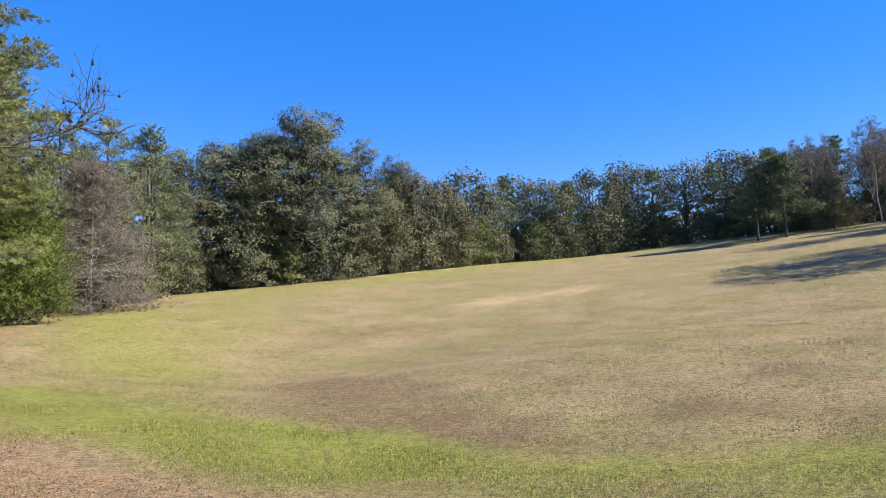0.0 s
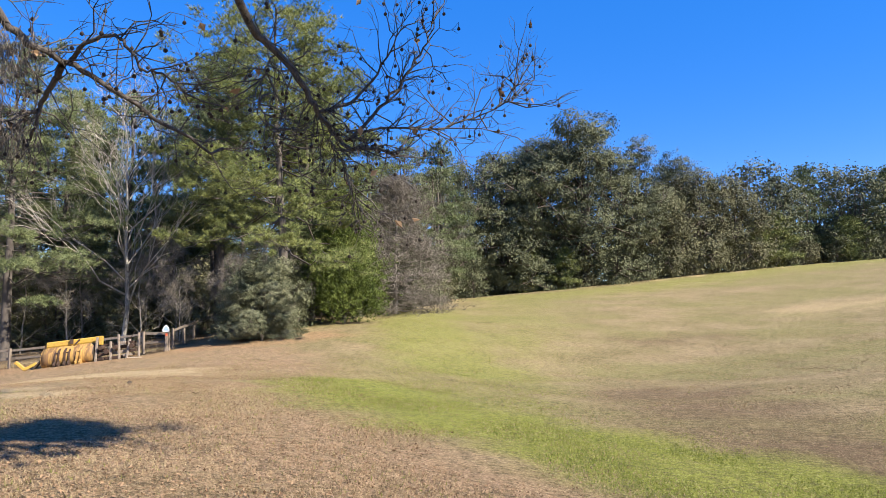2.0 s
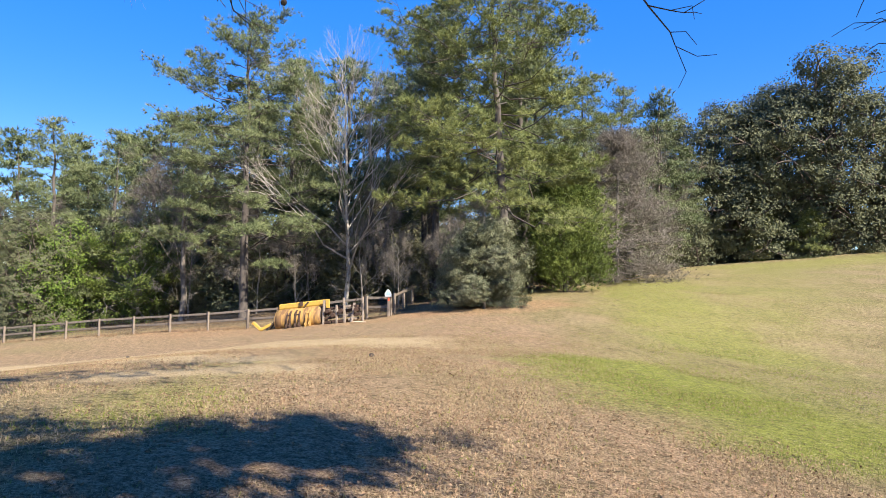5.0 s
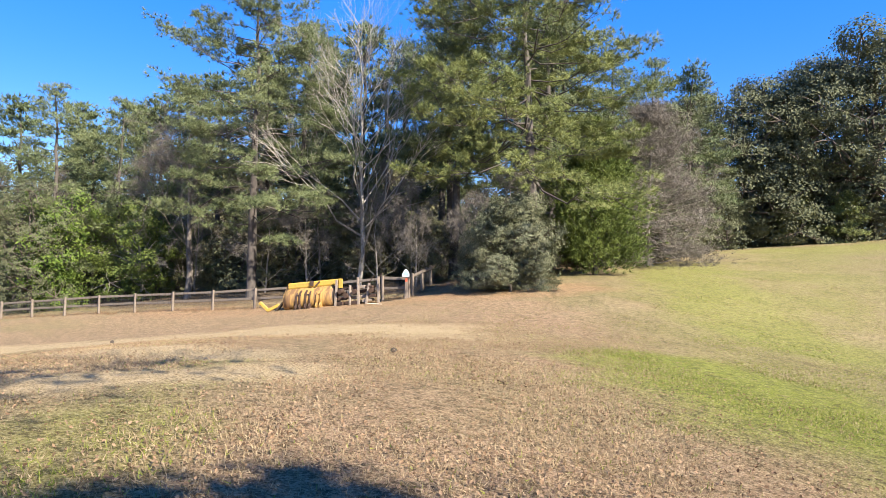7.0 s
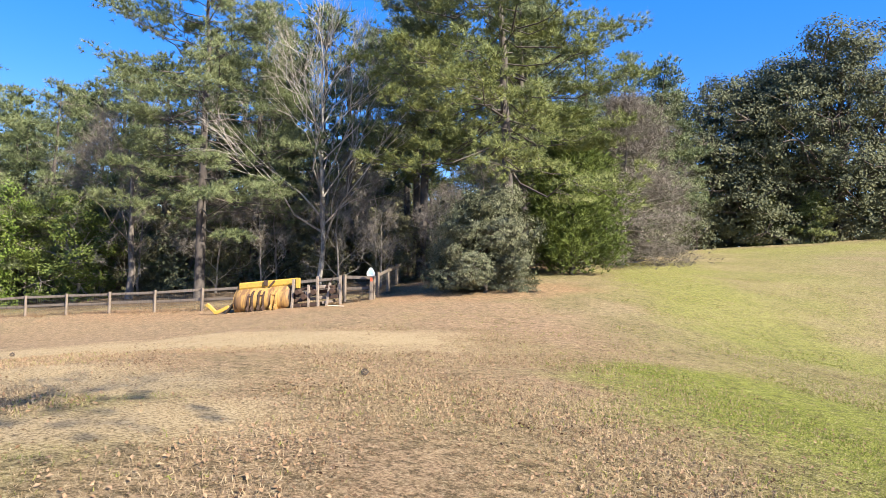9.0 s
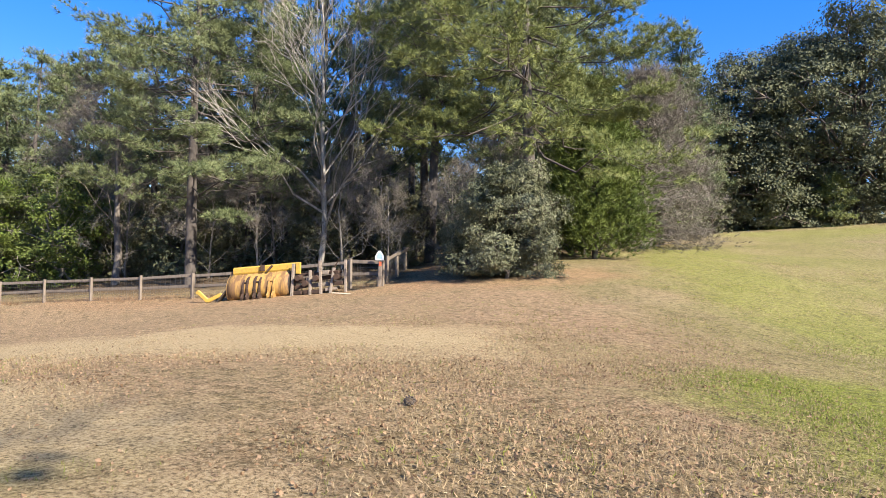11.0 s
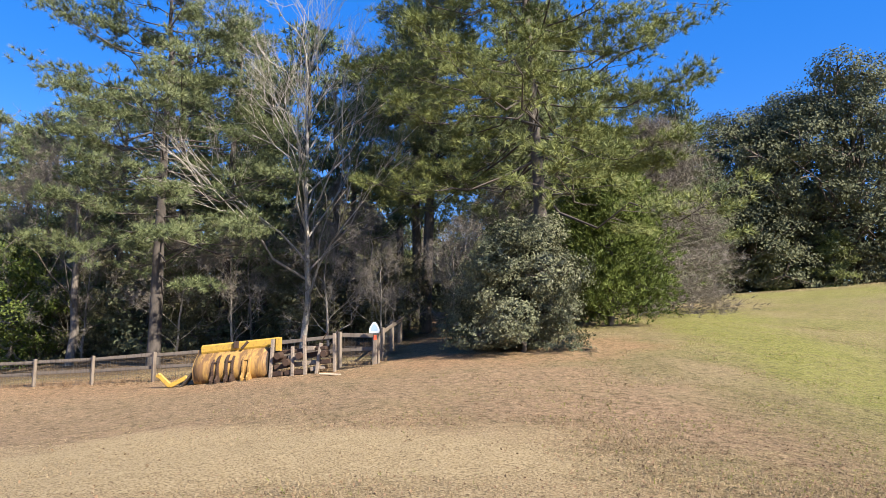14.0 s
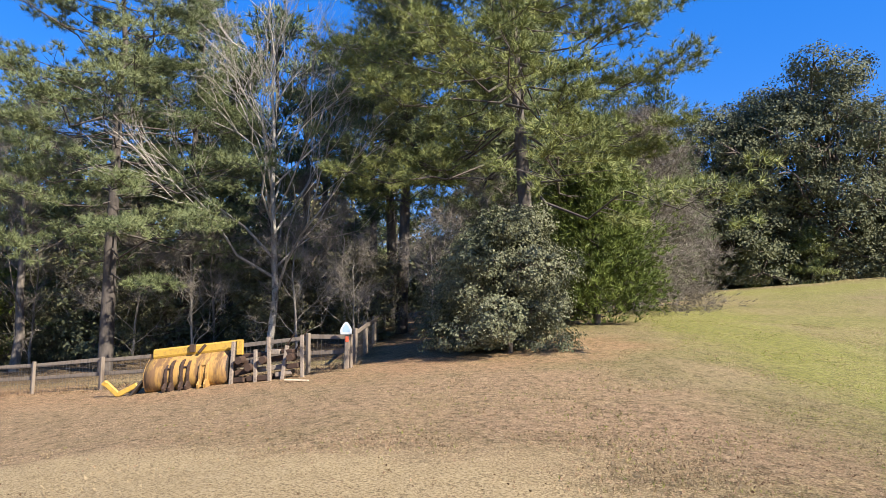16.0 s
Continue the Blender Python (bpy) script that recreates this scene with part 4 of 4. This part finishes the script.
# ---- old machinery by the fence ----
def loader_bucket():
    """A wheel loader's bucket on its cutting edge, its rounded back towards the meadow."""
    a, b = on_fence(6.05, 1.5), on_fence(3.6, 1.0)
    turn = math.degrees(math.atan2((b - a).y, (b - a).x))
    top = thing("loader_bucket", (a.x, a.y, a.z - 0.05), "old yellow loader bucket with rusty brackets lying by the fence", "bucket", "", turn)
    long, thick = (b - a).to_2d().length, 0.035
    rise = (b.z - a.z) / long
    # outline of the shell in depth and height: floor, rounded back, upright top
    prof = [(1.05, 0.02)]
    for k in range(11):
        t = math.pi * (-0.5 - k / 10 * 0.78)
        prof.append((0.28 + 0.44 * math.cos(t), 0.50 + 0.48 * math.sin(t) * (1.0 if k < 6 else 1.02)))
    prof += [(0.22, 1.06), (0.25, 1.2)]

    def shell(points, x0, x1, name, mat_, label, steps=10):
        bm = bmesh.new()
        ring = []
        for s in range(steps + 1):
            x = x0 + (x1 - x0) * s / steps
            outer = [bm.verts.new((x, d, z + rise * x)) for d, z in points]
            inner = [bm.verts.new((x, d + thick * 0.9, z + rise * x + thick * 0.3)) for d, z in points]
            ring.append((outer, inner))
        for (o0, i0), (o1, i1) in zip(ring, ring[1:]):
            for k in range(len(points) - 1):
                bm.faces.new((o0[k], o1[k], o1[k + 1], o0[k + 1]))
                bm.faces.new((i0[k], i0[k + 1], i1[k + 1], i1[k]))
            bm.faces.new((o0[-1], o1[-1], i1[-1], i0[-1]))
            bm.faces.new((o0[0], i0[0], i1[0], o1[0]))
        for o, i in (ring[0], ring[-1]):
            for k in range(len(points) - 1):
                bm.faces.new((o[k], o[k + 1], i[k + 1], i[k]))
        bmesh.ops.recalc_face_normals(bm, faces=bm.faces)
        for f in bm.faces:
            f.smooth = len(points) > 4
        return part(name, bm, mat_, top, label)

    shell(prof, 0, long, "shell", YELLOW_PAINT, "yellow shell streaked with rust")
    shell([(0.2, 1.06), (0.17, 1.12), (0.17, 1.3), (0.21, 1.34)], 0.12, long + 0.3, "spill_plate", YELLOW_BRIGHT, "bright yellow top plate", 4)
    for x in (0.0, long):
        bm = bmesh.new()
        pts = prof + [(0.75, 0.95), (1.1, 0.35)]
        f0 = [bm.verts.new((x - 0.02, d, z + rise * x)) for d, z in pts]
        f1 = [bm.verts.new((x + 0.02, d, z + rise * x)) for d, z in pts]
        bm.faces.new(f0)
        bm.faces.new(f1[::-1])
        for k in range(len(pts)):
            bm.faces.new((f0[k], f1[k], f1[(k + 1) % len(pts)], f0[(k + 1) % len(pts)]))
        bmesh.ops.recalc_face_normals(bm, faces=bm.faces)
        # the right plate's self-shadow is put in as a darker material
        part("side_plate", bm, SHADED_STEEL if x else YELLOW_PAINT, top, "side plate coloured dark for its own shadow" if x else "")
    # curved hitch brackets on the back
    for x, mat_, tall in ((0.68, RUST_STEEL, 0.75), (0.86, RUST_STEEL, 0.85), (1.16, RUST_STEEL, 0.85), (1.36, RUST_STEEL, 0.8), (1.72, YELLOW_PAINT, 0.76), (1.92, YELLOW_PAINT, 0.76)):
        bm = bmesh.new()
        curve = [(-0.02, 0.0), (-0.3, 0.02), (-0.34, 0.16), (-0.2, 0.3), (-0.22, 0.48), (-0.18, tall - 0.06), (-0.06, tall + 0.08), (0.1, tall + 0.1), (0.1, 0.1)]
        f0 = [bm.verts.new((x - 0.032, d * 1.1 + 0.02, z + rise * x)) for d, z in curve]
        f1 = [bm.verts.new((x + 0.032, d * 1.1 + 0.02, z + rise * x)) for d, z in curve]
        for k in range(len(curve)):
            bm.faces.new((f0[k], f1[k], f1[(k + 1) % len(curve)], f0[(k + 1) % len(curve)]))
        e0, e1 = bm.faces.new(f0), bm.faces.new(f1[::-1])
        bmesh.ops.triangulate(bm, faces=[e0, e1])
        bmesh.ops.recalc_face_normals(bm, faces=bm.faces)
        part("bracket", bm, mat_, top, "rusty hitch bracket" if mat_ is RUST_STEEL else "")
    # cross pins that join each pair of brackets
    for x0, x1 in ((0.64, 0.9), (1.12, 1.4), (1.68, 1.96)):
        for d, z in ((-0.25, 0.1), (-0.14, 0.72)):
            bm = bmesh.new()
            bar(bm, (x0, d, z + rise * x0), (x1, d, z + rise * x1), 0.06, 0.06, 0.015)
            part("pin", bm, RUST_STEEL if x0 < 1.5 else YELLOW_PAINT, top)
    bm = bmesh.new()
    bar(bm, (1.35, 0.12, 1.12 + rise * 1.4), (1.35, 0.12, 1.36 + rise * 1.4), 0.16, 0.1, 0.01)
    bar(bm, (1.55, 0.1, 1.1 + rise * 1.5), (1.75, 0.12, 1.34 + rise * 1.5), 0.08, 0.08, 0.01)
    part("linkage", bm, RUST_STEEL, top, "rusty linkage")
    bm = bmesh.new()
    bar(bm, (long + 0.32, 0.1, 0.92 + rise * long), (long + 0.32, 0.1, 1.38 + rise * long), 0.2, 0.1, 0.015)
    part("end_cap", bm, YELLOW_BRIGHT, top, "bright yellow end plate")


def hitch_arm():
    p = on_fence(6.85, 1.75)
    q = on_fence(6.3, 1.6)
    top = thing("hitch_arm", p, "bent yellow steel hitch arm lying on the ground", "machine part", "", math.degrees(math.atan2((q - p).y, (q - p).x)))
    bm = bmesh.new()
    bar(bm, (-0.35, 0, 0.42), (0.05, 0, 0.06), 0.1, 0.16, 0.02)
    bar(bm, (0.02, 0, 0.06), (0.6, 0, 0.36), 0.1, 0.15, 0.02)
    bar(bm, (-0.42, 0, 0.36), (-0.3, 0, 0.47), 0.16, 0.1, 0.02)
    part("arm", bm, YELLOW_BRIGHT, top)
    # plate beside the arm; the shade there is painted as dark steel
    bm = bmesh.new()
    bar(bm, (0.4, 0.12, 0.02), (0.78, 0.12, 0.5), 0.4, 0.06, 0.01)
    part("plate", bm, SHADED_STEEL, top, "steel plate coloured dark for the shade beside the arm")


def timber_stack():
    """Squared timbers and steel pieces heaped between stakes."""
    r = random.Random(4)
    a, b = on_fence(3.5, 0.8), on_fence(1.25, 0.6)
    turn = math.degrees(math.atan2((b - a).y, (b - a).x))
    top = thing("timber_stack", a, "heap of dark weathered timbers and rusty steel held by stakes", "timber stack", "", turn)
    long = (b - a).to_2d().length
    rise = (b.z - a.z) / long
    for row, (z, h) in enumerate(((0.1, 0.17), (0.31, 0.19), (0.54, 0.2), (0.78, 0.15))):
        x = r.uniform(0.0, 0.1)
        while x < long - 0.3:
            ln = min(long - x, r.uniform(0.35, 1.1))
            if row < 3 or r.random() < 0.75:
                bm = bmesh.new()
                d = r.uniform(-0.12, 0.12)
                dz = r.uniform(-0.03, 0.03)
                bar(bm, (x, d, z + rise * x + dz), (x + ln, d + r.uniform(-0.08, 0.08), z + rise * (x + ln) + dz + r.uniform(-0.05, 0.05)), r.uniform(0.22, 0.4), h * r.uniform(0.75, 0.98), 0.02)
                part("timber", bm, OLD_WOOD if r.random() < 0.7 else RUST_STEEL, top)
            x += ln + r.uniform(0.03, 0.14)
    for x, tall, lean in ((0.02, 1.25, 0.03), (0.8, 0.92, -0.05), (1.25, 1.25, -0.1), (1.62, 0.95, 0.12), (long, 1.2, -0.06)):
        bm = bmesh.new()
        bar(bm, (x, -0.28, -0.1 + rise * x), (x + lean, -0.2, tall + rise * x), 0.11, 0.09, 0.015)
        part("stake", bm, OLD_WOOD, top)
    for x, z in ((0.3, 0.66), (0.6, 0.42), (1.05, 0.6), (1.9, 0.58)):
        bm = bmesh.new()
        bmesh.ops.create_cone(bm, cap_ends=True, segments=14, radius1=0.13, radius2=0.11, depth=0.3, matrix=pose(x, -0.26, z + rise * x, 90, 0, 0))
        part("roller", bm, RUST_STEEL, top, "rusty steel roller")
    for x, ln in ((1.6, 0.7), (2.0, 0.8)):
        bm = bmesh.new()
        bar(bm, (x, -0.1, 0.8 + rise * x), (x + 0.35, -0.15, 0.9 + ln * 0.6 + rise * x), 0.03, 0.03, 0.004)
        part("rod", bm, RUST_STEEL, top)


loader_bucket()
hitch_arm()
timber_stack()


def pine_cone(x, y, turn):
    top = thing("pine_cone", spot(x, y), "dark fallen pine cone on the dry grass", "pine cone", "fallen pine cones", turn)
    bm = bmesh.new()
    for k in range(7):
        t = k / 6
        ring = 0.034 * math.sin(0.35 + 2.5 * t)
        for a in range(6):
            ang = a * 1.047 + k * 0.5
            c = Vector((0.1 * t - 0.05, ring * math.cos(ang), 0.045 + ring * math.sin(ang)))
            bar(bm, c * 0.9 + Vector((0, 0, 0.005)), c + Vector((-0.012, ring * 0.35 * math.cos(ang), ring * 0.35 * math.sin(ang))), 0.02, 0.009, 0)
    part("scale_cone", bm, DARK_BARK, top)


for x, y, turn in ((-26.35, 13.1, 20), (-16.17, 13.53, 75)):
    pine_cone(x, y, turn)


def split_board():
    p = on_fence(0.9, 1.9)
    top = thing("split_board", p, "pale split board lying on the red soil", "board", "", 200)
    bm = bmesh.new()
    bar(bm, (-0.35, 0, 0.03), (0.35, 0.03, 0.04), 0.12, 0.04, 0.01)
    part("plank", bm, PALE_WOOD, top)


split_board()


# ---- the sweetgum over the path ----
def sweetgum():
    r = np.random.RandomState(77)
    at = spot(-3.4, -2.6)
    top = thing("sweetgum_tree", at, "sweetgum, leafless but for an added unseen crown, with seed balls and grey moss overhanging the path", "tree")
    o = np.array(at)
    wood, tips = Tubes(), []
    wood.add(np.array([(0, 0, -0.3), (0.05, 0.1, 2.0), (-0.1, 0.3, 4.6), (0.1, 0.6, 7.5), (0.3, 1.0, 11.0)]), [0.3, 0.24, 0.2, 0.14, 0.05], 10)
    limbs = [
        ([(-3.45, -2.3, 4.2), (-6.3, 1.2, 5.6), (-7.7, 3.6, 4.9), (-7.86, 4.56, 4.00), (-7.83, 4.79, 3.88), (-7.81, 5.12, 3.83), (-7.67, 5.54, 3.67), (-7.54, 5.99, 3.47), (-7.36, 6.49, 3.24)], 0.05, 0.45),
        ([(-3.45, -2.3, 4.4), (-5.0, 1.4, 5.9), (-5.9, 4.4, 5.1), (-6.34, 5.86, 4.18), (-6.26, 6.10, 4.09), (-6.10, 6.33, 3.79), (-6.04, 6.48, 3.53), (-5.99, 6.71, 3.37), (-5.90, 6.89, 3.22), (-5.68, 7.15, 3.27), (-5.57, 7.34, 3.21)], 0.05, 0.6),
        ([(-7.84, 5.09, 3.81), (-8.08, 5.18, 3.71), (-8.33, 5.26, 3.57), (-8.45, 5.28, 3.33), (-8.55, 5.28, 3.17)], 0.034, 0.5),
        ([(-8.37, 5.26, 3.51), (-8.52, 5.20, 3.41), (-8.63, 5.17, 3.32), (-8.76, 5.09, 3.48)], 0.022, 0.5),
        ([(-7.79, 5.13, 3.86), (-7.50, 5.07, 3.97), (-7.18, 5.09, 3.99), (-7.05, 5.17, 3.82), (-7.00, 5.25, 3.68), (-6.88, 5.42, 3.67), (-6.83, 5.61, 3.53)], 0.022, 0.5),
        ([(-6.02, 6.51, 3.53), (-5.87, 7.03, 3.79), (-5.62, 7.15, 4.18), (-5.42, 7.17, 4.54)], 0.022, 0.6),
        ([(-5.88, 6.87, 3.32), (-5.71, 7.19, 3.70), (-5.44, 7.33, 4.06), (-5.22, 7.38, 4.41), (-5.13, 7.35, 4.64)], 0.022, 0.6),
        ([(-5.80, 7.01, 3.43), (-5.52, 7.34, 3.54), (-5.31, 7.59, 3.53), (-4.96, 7.83, 3.65), (-4.63, 7.97, 3.79), (-4.48, 8.03, 3.87), (-4.36, 8.03, 4.08)], 0.014, 0.6),
        ([(-6.28, 6.13, 4.02), (-6.36, 6.05, 3.80), (-6.44, 6.11, 3.54), (-6.40, 6.24, 3.31), (-6.29, 6.35, 3.19)], 0.011, 0.6),
        ([(-6.04, 6.70, 3.30), (-5.93, 6.83, 3.07), (-5.87, 6.94, 2.81), (-5.82, 7.00, 2.62)], 0.012, 0.7),
        ([(-8.63, 4.99, 3.67), (-8.72, 4.86, 3.95), (-8.89, 4.68, 4.10), (-9.13, 4.53, 4.01)], 0.016, 0.6),
        ([(-3.4, -2.2, 5.0), (-7.0, 1.0, 6.6), (-9.4, 4.0, 5.8), (-10.3, 5.2, 5.2)], 0.05, 0.5),
    ]
    for pts, rad, twiggy in limbs:
        p = np.array(pts) - o
        t = np.linspace(0, len(p) - 1, len(p) * 4)
        q = np.stack([np.interp(t, np.arange(len(p)), p[:, k]) for k in range(3)], 1)
        q[1:-1] = (q[:-2] + q[1:-1] + q[2:]) / 3 + r.normal(size=(len(q) - 2, 3)) * 0.012
        wood.add(q, np.linspace(rad, rad * 0.28, len(q)), 7)
        for k in [a for a in range(int(len(q) * (0.35 if rad > 0.04 else 0.12)), len(q)) for _ in range(2)]:
            if r.uniform() < twiggy:
                d = unit(unit(q[min(k + 1, len(q) - 1)] - q[k - 1]) * 0.8 + r.normal(size=3) * 0.75)
                fork_out(r, wood, q[k], unit(d + np.array([0, 0, 0.15])), r.uniform(0.2, 0.42), 0.0085, 2, tips, 0.6, 0.05, 4, 0.9)
        fork_out(r, wood, q[-1], unit(q[-1] - q[-3] + np.array([0, 0, 0.2])), 0.3, rad * 0.28, 2, tips, 0.5, 0.1, 4, 0.8)
    child("trunk", wood.mesh("trunk", GUM_BARK), top)
    # leafy upper crown, out of view, added to cast the dense ground shadow
    pos = []
    for c, s in (((0.4, 5.7, 8.2), 0.8), ((0.5, 4.7, 8.4), 1.0), ((0.5, 3.7, 8.6), 1.1), ((0.7, 2.6, 8.6), 1.2), ((1.0, 1.4, 8.8), 1.3), ((1.2, 0.0, 9.0), 1.4)):
        c = np.array(c) - o
        wood2 = bowed(r, (0.1, 0.6, 6.5), c, 6, -0.08)
        limb = Tubes()
        limb.add(wood2, np.linspace(0.08, 0.02, 6), 5)
        child("limb", limb.mesh("limb", GUM_BARK), top)
        k = c + unit(r.normal(size=(80, 3))) * s * r.uniform(0.3, 1.35, (80, 1)) * np.array([1, 1, 0.6])
        pos.append((k[:, None] + r.normal(size=(80, 9, 3)) * 0.13).reshape(-1, 3))
    # unseen high limbs and leaves, added for their dappled shadow
    high = Tubes()
    for c in ((-1.6, 5.6, 11.0), (-0.6, 7.4, 12.2), (-2.6, 4.0, 11.6), (-0.4, 3.0, 12.0)):
        c = np.array(c) - o
        high.add(bowed(r, (0.2, 0.8, 8.5), c, 6, -0.05), np.linspace(0.07, 0.03, 6), 5)
        fork_out(r, high, c, unit(c - np.array([0.2, 0.8, 8.5])), 0.9, 0.045, 4, [], 0.6, 0.05)
        pos.append(c + r.normal(size=(150, 3)) * np.array([0.9, 0.7, 0.4]))
    child("limb", high.mesh("limb", GUM_BARK), top)
    v, f = leaf_cards(r, np.concatenate(pos), 0.22)
    child("crown", mesh_of("crown", v, f, DEAD_LEAF), top)
    # seed balls on thin stalks
    bm = bmesh.new()
    bmesh.ops.create_icosphere(bm, subdivisions=2, radius=0.019)
    for v_ in bm.verts:
        v_.co *= 1 + 0.22 * ((v_.index * 7919) % 13 / 13 - 0.5)
    stalk = bmesh.ops.create_cone(bm, cap_ends=True, segments=4, radius1=0.0025, radius2=0.002, depth=0.06, matrix=pose(0, 0, 0.045))
    ball = bpy.data.meshes.new("seed_ball")
    bm.to_mesh(ball)
    bm.free()
    ball.materials.append(BALL_BACKLIT)
    ends = [t for t in tips if t[2] + o[2] < 6.0]
    picks = r.permutation(len(ends))[:340]
    for k in picks:
        child("seed_ball", ball, top, "", Matrix.Translation(ends[k] + np.array([r.normal() * 0.01, r.normal() * 0.01, -0.075])))
    # a few withered leaves
    lv, lf = leaf_cards(r, np.array([ends[k] + np.array([0, 0, -0.05]) for k in r.permutation(len(ends))[:26]]), 0.1)
    child("withered_leaves", mesh_of("withered_leaves", lv, lf, DEAD_LEAF), top)
    # grey moss in hanging beards
    for c, drop in (((-10.49, 5.46, 4.47), 0.85), ((-10.65, 5.65, 4.41), 0.80), ((-8.51, 4.88, 3.84), 0.60), ((-7.86, 4.63, 3.91), 0.30), ((-8.62, 5.17, 3.35), 0.25), ((-10.3, 5.2, 5.15), 0.9)):
        n = 150
        p = np.array(c) - o + r.normal(size=(n, 3)) * np.array([0.1, 0.1, 0.05]) - np.array([0, 0, 1]) * (r.uniform(0, 1, n) ** 1.4 * drop)[:, None]
        mv, mf = needle_tufts(r, p, np.tile([0, 0, -1.0], (n, 1)), 0.16, 0.006, 4, 0.35)
        child("hanging_moss", mesh_of("hanging_moss", mv, mf, MOSS_GREY), top)


sweetgum()


# ---- grass and litter ----
def grass_sheet(name, label, seed, count, area, keep, length, width, material, blades=3):
    r = np.random.RandomState(seed)
    x, y = r.uniform(area[0], area[1], count), r.uniform(area[2], area[3], count)
    ok = keep(x, y, r)
    x, y = x[ok], y[ok]
    p = np.c_[x, y, land(x, y) - 0.01]
    v, f = needle_tufts(r, p, np.tile([0, 0, 1.0], (len(p), 1)), length, width, blades, 0.75)
    tagged(new(name, mesh_of(name, v, f, material)), label, "grass", "", "stuff")


WALKED = [(0, 0), (-4.3, 2.0), (-9.1, 6.2), (-14.1, 10.2), (-16.4, 12.8)]


def dry_near(x, y, r):
    z = meadow_zones(x, y)
    d = near_line(x, y, WALKED)
    return (d < 9.5) & (r.uniform(size=len(x)) < (1.0 - 0.6 * z["green"] - 0.85 * z["sand"]) * np.clip(1.35 - d / 10, 0.1, 1))


def green_near(x, y, r):
    z = meadow_zones(x, y)
    d = near_line(x, y, WALKED)
    return (d < 15) & (r.uniform(size=len(x)) < np.clip(z["green"], 0.05, 1) * np.clip(1.4 - d / 16, 0.1, 1) * (1 - z["sand"]))


grass_sheet("dry_grass", "short dry tan grass stubble", 91, 330000, (-25, 10, 1, 22), dry_near, 0.052, 0.008, GRASS_DRY, 2)
grass_sheet("green_grass", "short bright green winter grass", 92, 340000, (-24, 12, 1, 28), green_near, 0.06, 0.009, GRASS_GREEN, 2)


def tufts_far(x, y, r):
    z = meadow_zones(x, y)
    return (near_line(x, y, WALKED) > 7) & (x > -28.5) & (r.uniform(size=len(x)) < 0.25 + 0.75 * np.clip(0.5 + wobble(x, y, 3.0, 6), 0, 1)) & (z["wood"] < 0.2) & (z["red"] < 0.5) & (z["sand"] < 0.3)


def tufts_tan(x, y, r):
    return tufts_far(x, y, r) & (r.uniform(size=len(x)) > 1.2 * meadow_zones(x, y)["green"])


def tufts_green(x, y, r):
    return tufts_far(x, y, r) & (r.uniform(size=len(x)) < 0.06 + meadow_zones(x, y)["green"])


grass_sheet("grass_tuft", "tufts of dry tan grass over the meadow", 95, 85000, (-29, 26, 3, 48), tufts_tan, 0.05, 0.015, GRASS_DRY, 5)
grass_sheet("grass_tuft", "tufts of green grass over the meadow", 96, 60000, (-29, 26, 3, 48), tufts_green, 0.05, 0.015, GRASS_GREEN, 5)


def leaf_litter():
    """Curled leaves, thickest under the trees along the way."""
    r = np.random.RandomState(93)
    n = 260000
    x, y = r.uniform(-27, 6, n), r.uniform(0.5, 30, n)
    z = meadow_zones(x, y)
    d = near_line(x, y, WALKED)
    thick = np.clip(0.7 + 0.35 * wobble(x, y, 2.6, 15), 0.2, 1)
    ok = r.uniform(size=n) < np.clip(z["litter"] * (1 - 0.9 * z["sand"]) * thick, 0.03, 1) * np.clip(1.25 - d / 11, 0.05, 1)
    x, y = x[ok], y[ok]
    p = np.c_[x, y, land(x, y) + 0.02]
    v, f = leaf_cards(r, p, 0.034, 0.66, 0.6, np.c_[r.normal(size=(len(p), 2)) * 0.5, np.ones(len(p))], 0.7)
    tagged(new("leaf_litter", mesh_of("leaf_litter", v, f, DEAD_LEAF)), "scattered dry brown fallen leaves on the grass", "leaves", "", "stuff")


def fence_weeds(x, y, r):
    line = [tuple(on_fence(s).to_2d()) for s in (0.5, 12.0, 42.0)]
    d = near_line(x, y, line)
    return (d < 0.9) & (r.uniform(size=len(x)) < (0.35 + 0.65 * np.clip(wobble(x, y, 2.0, 5), 0, 1)) * np.clip(1.1 - d, 0, 1))


grass_sheet("dry_weeds", "dry brown weeds along the foot of the fence", 97, 26000, (-62, -28, 13, 30), fence_weeds, 0.26, 0.012, DEAD_LEAF, 5)
leaf_litter()
